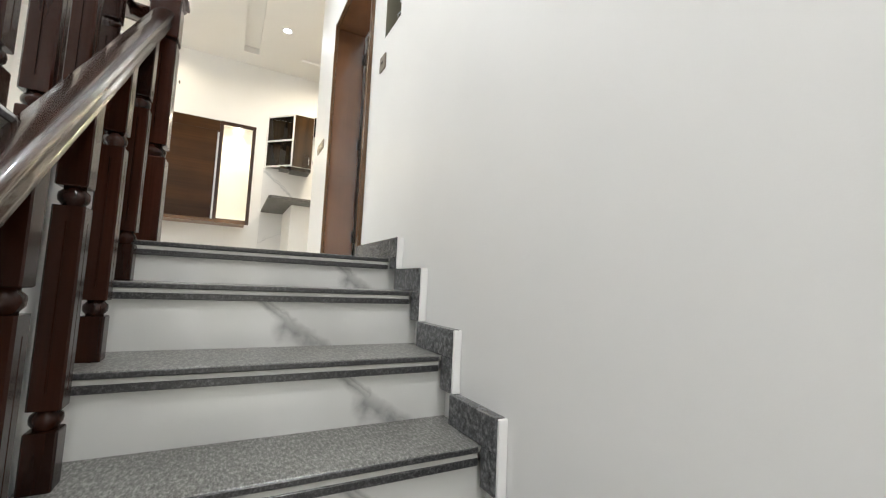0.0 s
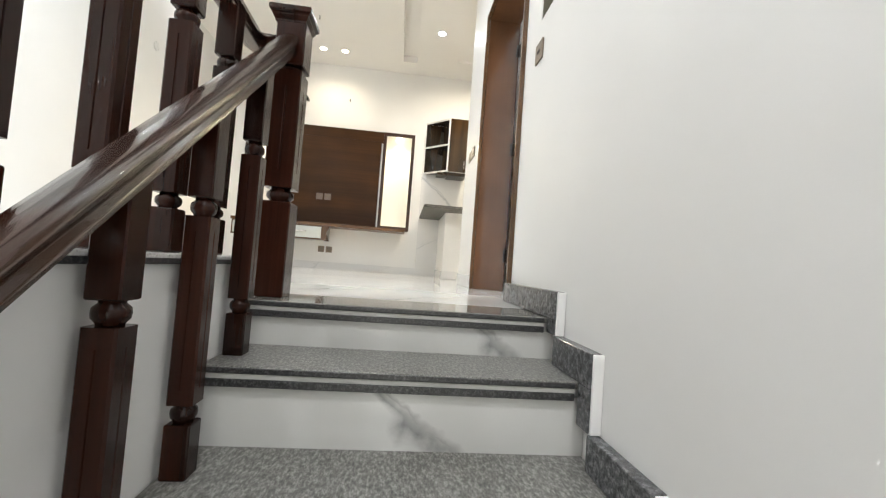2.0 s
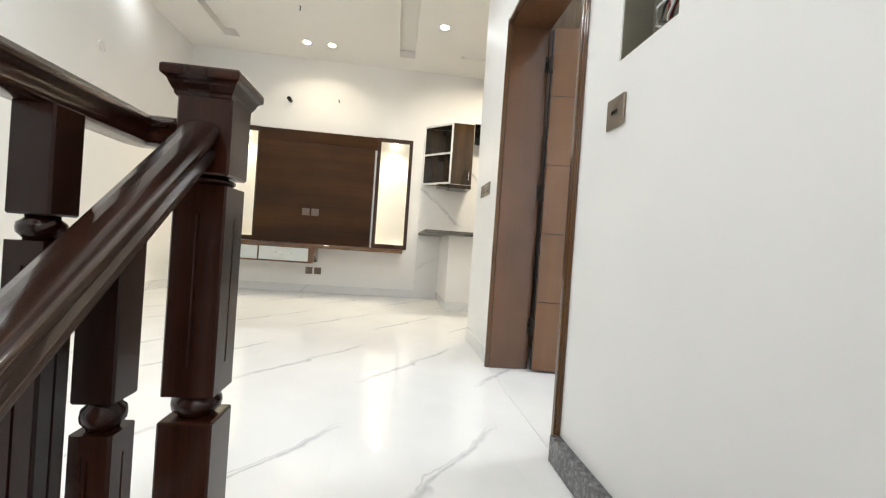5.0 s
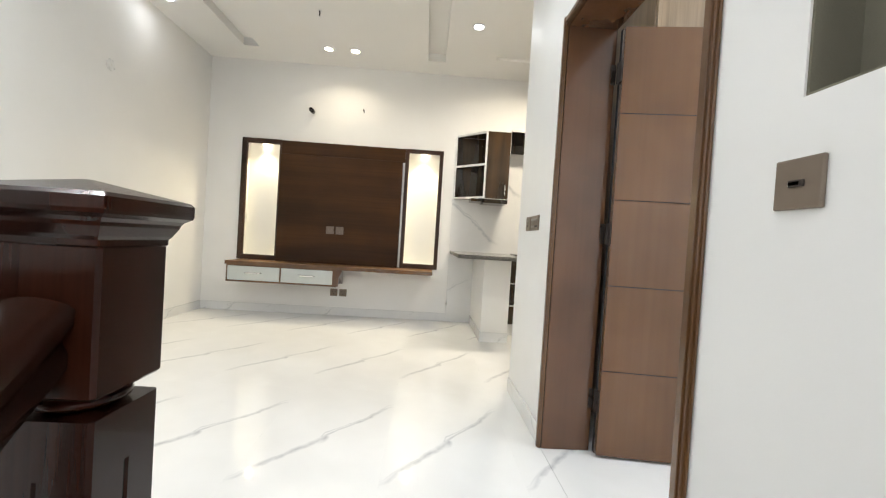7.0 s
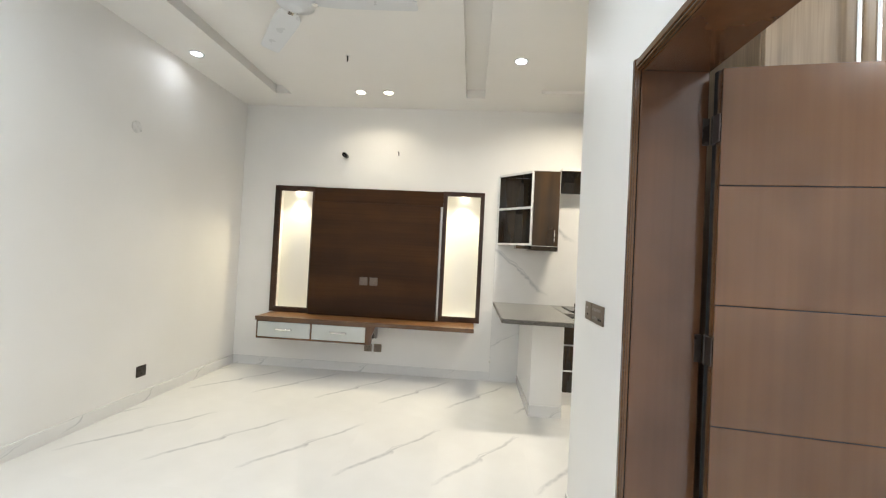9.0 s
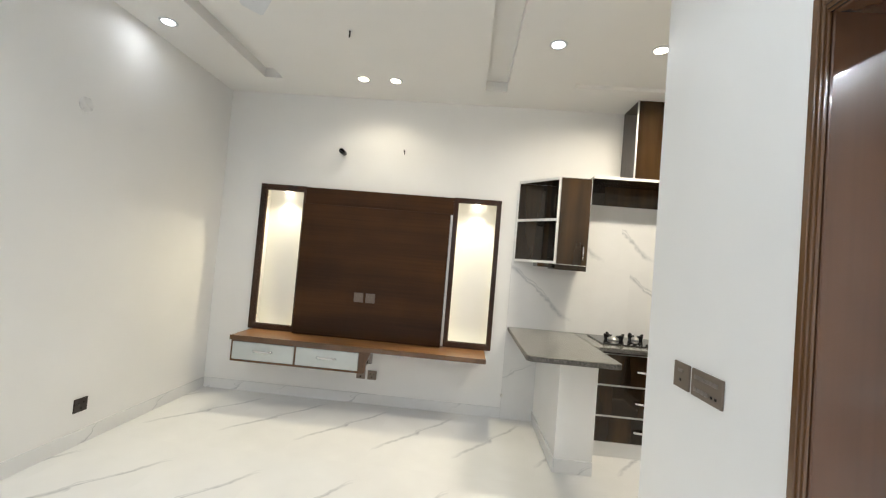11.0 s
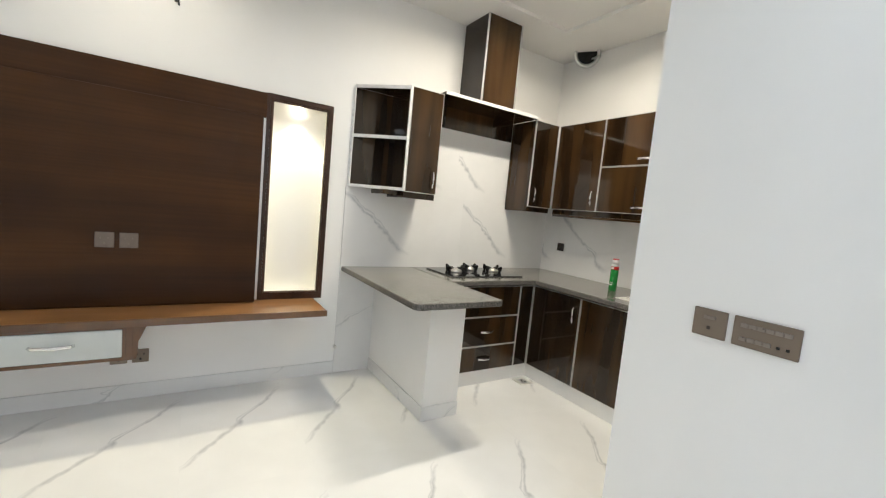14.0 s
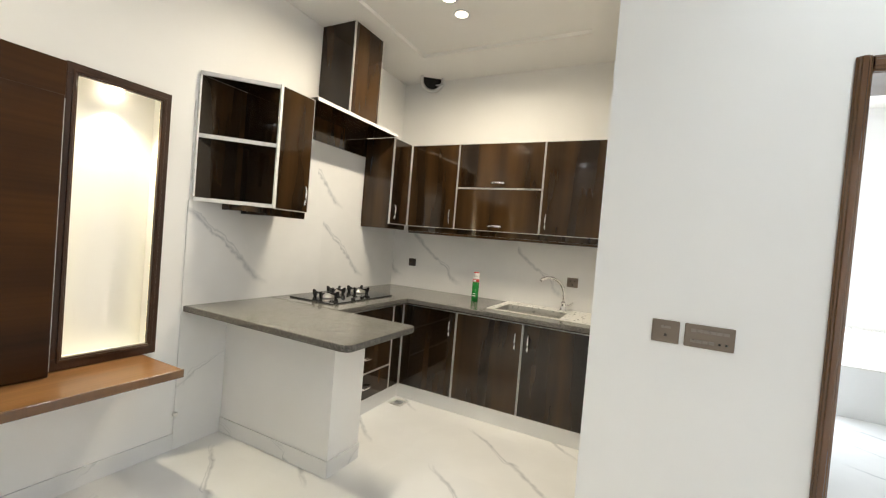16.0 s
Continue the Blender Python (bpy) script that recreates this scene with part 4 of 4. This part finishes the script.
# base run
PL = 0.12
cabinet("drawer_cabinet", pose(1.8, FB, PL), 0.81, 0.73, 0.6, [(0, 0, 0.81, 0.215, "drawer"), (0, 0.215, 0.81, 0.465, "drawer"), (0, 0.465, 0.81, 0.725, "drawer")], "gloss dark drawer cabinet with three drawers", BG)
cabinet("corner_panel", pose(2.612, FB, PL), 0.155, 0.73, 0.6, [(0, 0, 0.15, 0.725, "")], "narrow gloss dark corner filler panel", BG)
RB = lambda y: pose(FR, y, PL, 0, 0, -90)
cabinet("base_cabinet", RB(7.826), 0.515, 0.73, 0.6, [(0.0, 0, 0.515, 0.725, "rt")], "gloss dark ebony base cabinet with aluminium trim", BG)
cabinet("base_cabinet", RB(7.308), 0.565, 0.73, 0.6, [(0, 0, 0.565, 0.725, "rt")], "gloss dark ebony base cabinet under the sink", BG)
cabinet("base_cabinet", RB(6.741), 0.56, 0.73, 0.6, [(0, 0, 0.56, 0.725, "lt")], "gloss dark ebony base cabinet with aluminium trim", BG)
plinth = single("plinth", boxes((1.8, FB + 0.012, 0.001, XK - 0.001, YB - 0.012, PL - 0.001), (FR + 0.012, 6.13, 0.001, XK - 0.001, FB + 0.012, PL - 0.001)), SKIRT_TILE, "white marble-look tiled plinth", "plinth", kind="structure")

structure("wall_half", boxes((1.505, 7.484, -0.005, 1.785, YB - 0.001, 0.861)), WALL, "white half wall carrying the breakfast counter")
worktop = thing("worktop", pose(1.5, 7.8, 0.85), "grey granite worktop with rounded breakfast counter", "worktop")


def slab(outline, z0, z1):
    bm = prism(outline, z0, z1)
    bmesh.ops.bevel(bm, geom=[e for e in bm.edges if abs(e.verts[0].co.z - e.verts[1].co.z) < 1e-5], offset=0.006, segments=3, affect="EDGES", profile=0.5)
    for f in bm.faces:
        f.normal_update()
        f.material_index = 0 if f.normal.z > 0.8 else 1
    return bm


TOP = 0.9
part("counter", slab([(1.2, YB - 0.012), (1.2, 7.19), (1.215, 7.16), (1.24, 7.15), (1.8, 7.15), (1.825, 7.16), (1.835, 7.18), (1.835, YB - 0.012)], TOP - 0.038, TOP), GRANITE_TOP, worktop, "breakfast counter slab", True)
part("run", slab([(1.837, YB - 0.012), (1.837, FB - 0.06), (FR - 0.06, FB - 0.06), (FR - 0.06, 7.08), (XK - 0.012, 7.08), (XK - 0.012, YB - 0.012)], TOP - 0.038, TOP), GRANITE_TOP, worktop, real=True)
part("run_front", slab([(FR - 0.06, 6.13), (2.88, 6.13), (2.88, 7.079), (FR - 0.06, 7.079)], TOP - 0.038, TOP), GRANITE_TOP, worktop, real=True)
for piece in worktop.children:
    piece.data.materials.append(GRANITE_EDGE)
part("run_back", boxes((3.35, 6.45, TOP - 0.036, XK - 0.012, 7.079, TOP - 0.0005), (2.881, 6.13, TOP - 0.036, XK - 0.012, 6.449, TOP - 0.0005)), GRANITE_TOP, worktop, real=True)

sink = thing("kitchen_sink", pose(3.115, 6.765, TOP), "stainless steel inset kitchen sink with drainer rim", "sink")
rim = [(a0, b0, TOP - 0.003, a1, b1, TOP + 0.004) for a0, b0, a1, b1 in grid_boxes(2.868, 6.44, 3.362, 7.092, [(2.91, 6.5, 3.27, 7.03)])]
part("rim", boxes(*rim), STEEL_SATIN, sink, real=True)
bw = [(2.91, 6.5), (3.27, 6.5), (3.27, 7.03), (2.91, 7.03)]
bowl = bmesh.new()
hi, lo_ = [bowl.verts.new((x, y, TOP)) for x, y in bw], [bowl.verts.new((3.09 + (x - 3.09) * 0.88, 6.765 + (y - 6.765) * 0.9, TOP - 0.17)) for x, y in bw]
for k in range(4):
    bowl.faces.new((hi[k], lo_[k], lo_[(k + 1) % 4], hi[(k + 1) % 4]))
bowl.faces.new(lo_)
bmesh.ops.solidify(bowl, geom=bowl.faces[:], thickness=0.0015)
part("bowl", bowl, STEEL_SATIN, sink, real=True)
part("waste", lathe([(0.04, 0), (0.04, 0.003), (0.03, 0.001)], (3.09, 6.765, TOP - 0.1685), 18), CHROME, sink, real=True)
tap = thing("kitchen_tap", pose(3.345, 6.56, TOP + 0.004), "chrome swan-neck kitchen tap beside the sink", "tap")
part("base", lathe([(0.032, 0), (0.032, 0.008), (0.025, 0.014), (0.023, 0.055), (0.026, 0.06), (0.022, 0.078)], (0, 0, 0), 18), CHROME, tap)
part("spout", sweep([(0, 0, 0.06), (0, 0.002, 0.14), (-0.006, 0.012, 0.2), (-0.02, 0.045, 0.25), (-0.045, 0.095, 0.277), (-0.07, 0.145, 0.278), (-0.09, 0.18, 0.262), (-0.098, 0.192, 0.242)], circle(0.0135, 12)), CHROME, tap)
part("lever", sweep([(0, -0.015, 0.045), (-0.005, -0.045, 0.055), (-0.01, -0.085, 0.082)], circle(0.007, 8)), CHROME, tap)

can = thing("spray_can", pose(3.145, 7.315, TOP), "green aerosol can with red band and white cap", "spray can")
part("body", lathe([(0.029, 0), (0.031, 0.004), (0.031, 0.175), (0.029, 0.178)], (0, 0, 0), 24), CAN_GREEN, can)
part("band", lathe([(0.0312, 0.178), (0.0312, 0.205)], (0, 0, 0), 24), CAN_RED, can, "red printed band")
part("shoulder", lathe([(0.031, 0.205), (0.03, 0.215), (0.026, 0.222)], (0, 0, 0), 24), CAN_WHITE, can)
part("cap", lathe([(0.027, 0.222), (0.027, 0.258), (0.024, 0.263)], (0, 0, 0), 24), CAN_WHITE, can, "white cap")
part("cap_top", lathe([(0.0265, 0.2605), (0.024, 0.268)], (0, 0, 0), 24), CAN_RED, can, "red cap top")
part("printed_bars", boxes((-0.0325, -0.014, 0.05, -0.0305, 0.014, 0.058), (-0.0325, -0.014, 0.07, -0.0305, 0.008, 0.075), (-0.0325, -0.012, 0.182, -0.0308, 0.012, 0.2)), CAN_WHITE, can, "pale printed bars")

hob = thing("gas_hob", pose(2.325, 8.14, TOP), "black glass gas hob with three burners", "hob")
part("glass_top", boxes((-0.38, -0.215, 0.0005, 0.38, 0.215, 0.01), bevel=0.003, segments=2), HOB_GLASS, hob)
for bx, by, r in ((-0.2, 0.02, 0.066), (0.03, 0.12, 0.042), (0.235, 0.05, 0.06)):
    bn = part("burner", lathe([(r, 0.01), (r * 1.03, 0.016), (r, 0.024), (r * 0.86, 0.028), (r * 0.8, 0.022), (r * 0.62, 0.022), (r * 0.6, 0.034), (r * 0.5, 0.038), (r * 0.15, 0.038)], (bx, by, 0), 28), STEEL, hob, "steel burner ring")
    fin = [(r * 0.5, 0.05), (r * 0.9, 0.047), (r + 0.012, 0.051), (r + 0.024, 0.062), (r + 0.036, 0.066), (r + 0.042, 0.058), (r + 0.038, 0.03), (r + 0.03, 0.0102), (r + 0.008, 0.0102), (r + 0.01, 0.03), (r * 0.9, 0.037), (r * 0.5, 0.041)]
    for q in range(4):
        bm_l = prism(fin, -0.009, 0.009, "y")
        bmesh.ops.bevel(bm_l, geom=bm_l.edges[:], offset=0.0025, segments=1, affect="EDGES")
        bm_l.transform(pose(bx, by, 0, 0, 0, 20 + 90 * q))
        part("pan_support", bm_l, BLACK, bn, "black cast iron pan support")
for kx in (-0.09, 0.02, 0.1):
    part("knob", lathe([(0.016, 0.01), (0.015, 0.02), (0.012, 0.022)], (kx, -0.165, 0), 14), BLACK, hob, "black control knob")

drain = thing("floor_drain", pose(2.675, 7.75, 0.0), "square stainless floor drain in the kitchen", "floor drain")
part("frame", boxes((-0.065, -0.065, 0, 0.065, -0.045, 0.004), (-0.065, 0.045, 0, 0.065, 0.065, 0.004), (-0.065, -0.045, 0, -0.045, 0.045, 0.004), (0.045, -0.045, 0, 0.065, 0.045, 0.004)), STEEL, drain)
part("grate", lathe([(0.042, 0.0005), (0.042, 0.003)], (0, 0, 0), 20), CHROME, drain)
# dark bars laid on the grate for the shade in its slots
for k in range(4):
    part("slot", boxes((-0.025, -0.026 + 0.016 * k, 0.003, 0.025, -0.018 + 0.016 * k, 0.0036)), DARK, drain)

# ---- tiles ----


def tile_mesh(name, w, d, h, material, normal, off=(0, 0)):
    """A tile with softened edges, facing z, -y or -x; off: how far its middle lies from that of the uncut tile."""
    size = {"z": (w, d, h), "y": (w, h, d), "x": (h, w, d)}[normal]
    bm = boxes(tuple(-s / 2 for s in size) + tuple(s / 2 for s in size), bevel=0.00015)
    bm.transform(Matrix.Translation({"z": (off[0], off[1], 0), "y": (off[0], 0, off[1]), "x": (0, off[0], off[1])}[normal]))
    return mesh_of(name, bm, material)


def lay(parent, me, at):
    ob = new("tile", me)
    ob.parent = parent
    ob.matrix_parent_inverse = Matrix()
    ob.location = INVERSE[parent.name] @ Vector(at)
    return ob


def tiled(parent, u0, u1, v0, v1, du, dv, place, material, normal, joint=0.0, start=(0, 0), uncut=False):
    """Lays whole and cut tiles over a rectangle; uncut: cut tiles keep the pattern of the whole tile at its place."""
    meshes = {}
    us = [u0] + [u for u in (start[0] + du * k for k in range(-40, 60)) if u0 + 0.01 < u < u1 - 0.01] + [u1]
    vs = [v0] + [v for v in (start[1] + dv * k for k in range(-40, 60)) if v0 + 0.01 < v < v1 - 0.01] + [v1]
    for a0, a1 in zip(us, us[1:]):
        for b0, b1 in zip(vs, vs[1:]):
            a, b = (a0 + a1) / 2, (b0 + b1) / 2
            ca = start[0] + du * (math.floor((a - start[0]) / du) + 0.5) if uncut else a
            cb = start[1] + dv * (math.floor((b - start[1]) / dv) + 0.5) if uncut else b
            key = (round(a1 - a0, 3), round(b1 - b0, 3), round(a - ca, 3), round(b - cb, 3))
            if key not in meshes:
                meshes[key] = tile_mesh("tile", key[0] - joint, key[1] - joint, 0.0095, material, normal, key[2:])
            lay(parent, meshes[key], place(ca, cb))


FZ = lambda u, v: (u, v, -0.00475)
for u0, u1, v0, v1 in ((XL, 0.3, Y0, 3.91), (XL, XR - 0.001, 3.912, 6.0), (XL, XK, 6.0, YB), (XR + 0.001, 5.2, 1.6, 5.998)):
    tiled(floor, u0, u1, v0, v1, 0.62, 1.28, FZ, FLOOR_TILE, "z", start=(0.13, 6.0), uncut=True)
splash = structure("trim_splashback", boxes((1.195, YB - 0.003, 0.1, XK - 0.012, YB - 0.0005, 2.16), (XK - 0.003, 6.125, TOP, XK - 0.0005, YB - 0.012, 1.56)), GROUT, "white marble-look wall tiles with grey veins")
tiled(splash, 1.19, XK - 0.01, 0.9, 1.55, 1.15, 0.65, lambda u, v: (u, YB - 0.0055, v), WALL_TILE_Y, "y", start=(1.19, 0.9))
tiled(splash, 1.835, 2.828, 1.55, 2.165, 1.15, 0.65, lambda u, v: (u, YB - 0.0055, v), WALL_TILE_Y, "y", start=(2.24, 1.55))
tiled(splash, 1.19, 1.504, 0.0, 0.9, 0.6, 1.2, lambda u, v: (u, YB - 0.0055, v), SKIRT_TILE, "y", start=(1.19, 0.0))
tiled(splash, 6.125, YB - 0.011, 0.9, 1.55, 1.21, 0.65, lambda u, v: (XK - 0.0055, u, v), WALL_TILE_X, "x", start=(8.25, 0.9))
base_n = structure("baseboard_north", boxes((XL + 0.012, YB - 0.002, 0.0, 1.188, YB - 0.0005, 0.098)), GROUT, "white marble-look tile skirting")
tiled(base_n, XL + 0.012, 1.188, 0.001, 0.1, 0.6, 0.2, lambda u, v: (u, YB - 0.0055, v), SKIRT_TILE, "y", start=(XR - 0.3, 0.001))
base_w = structure("baseboard_west", boxes((XL + 0.0005, 0, 0.0, XL + 0.002, YB - 0.012, 0.098)), GROUT, "white marble-look tile skirting")
tiled(base_w, 0.0, YB - 0.011, 0.001, 0.1, 0.6, 0.2, lambda u, v: (XL + 0.0055, u, v), SKIRT_TILE_X, "x", start=(3.912, 0.001))
base_h = structure("baseboard_half_wall", boxes((1.502, 7.482, 0.001, 1.5045, YB - 0.012, 0.098)), GROUT, "white marble-look tile skirting")
tiled(base_h, 7.474, YB - 0.012, 0.001, 0.1, 0.6, 0.2, lambda u, v: (1.499, u, v), SKIRT_TILE_X, "x", start=(3.912, 0.001))
tiled(base_h, 1.505, 1.785, 0.001, 0.1, 0.6, 0.2, lambda u, v: (u, 7.478, v), SKIRT_TILE, "y", start=(XR - 0.3, 0.001))
base_e = structure("baseboard_east", boxes((XR - 0.003, 5.374, 0.001, XR - 0.0005, 6.118, 0.098)), GROUT, "white marble-look tile skirting")
tiled(base_e, 5.374, 6.118, 0.001, 0.1, 0.6, 0.2, lambda u, v: (XR - 0.0055, u, v), SKIRT_TILE_X, "x", start=(3.912, 0.001))
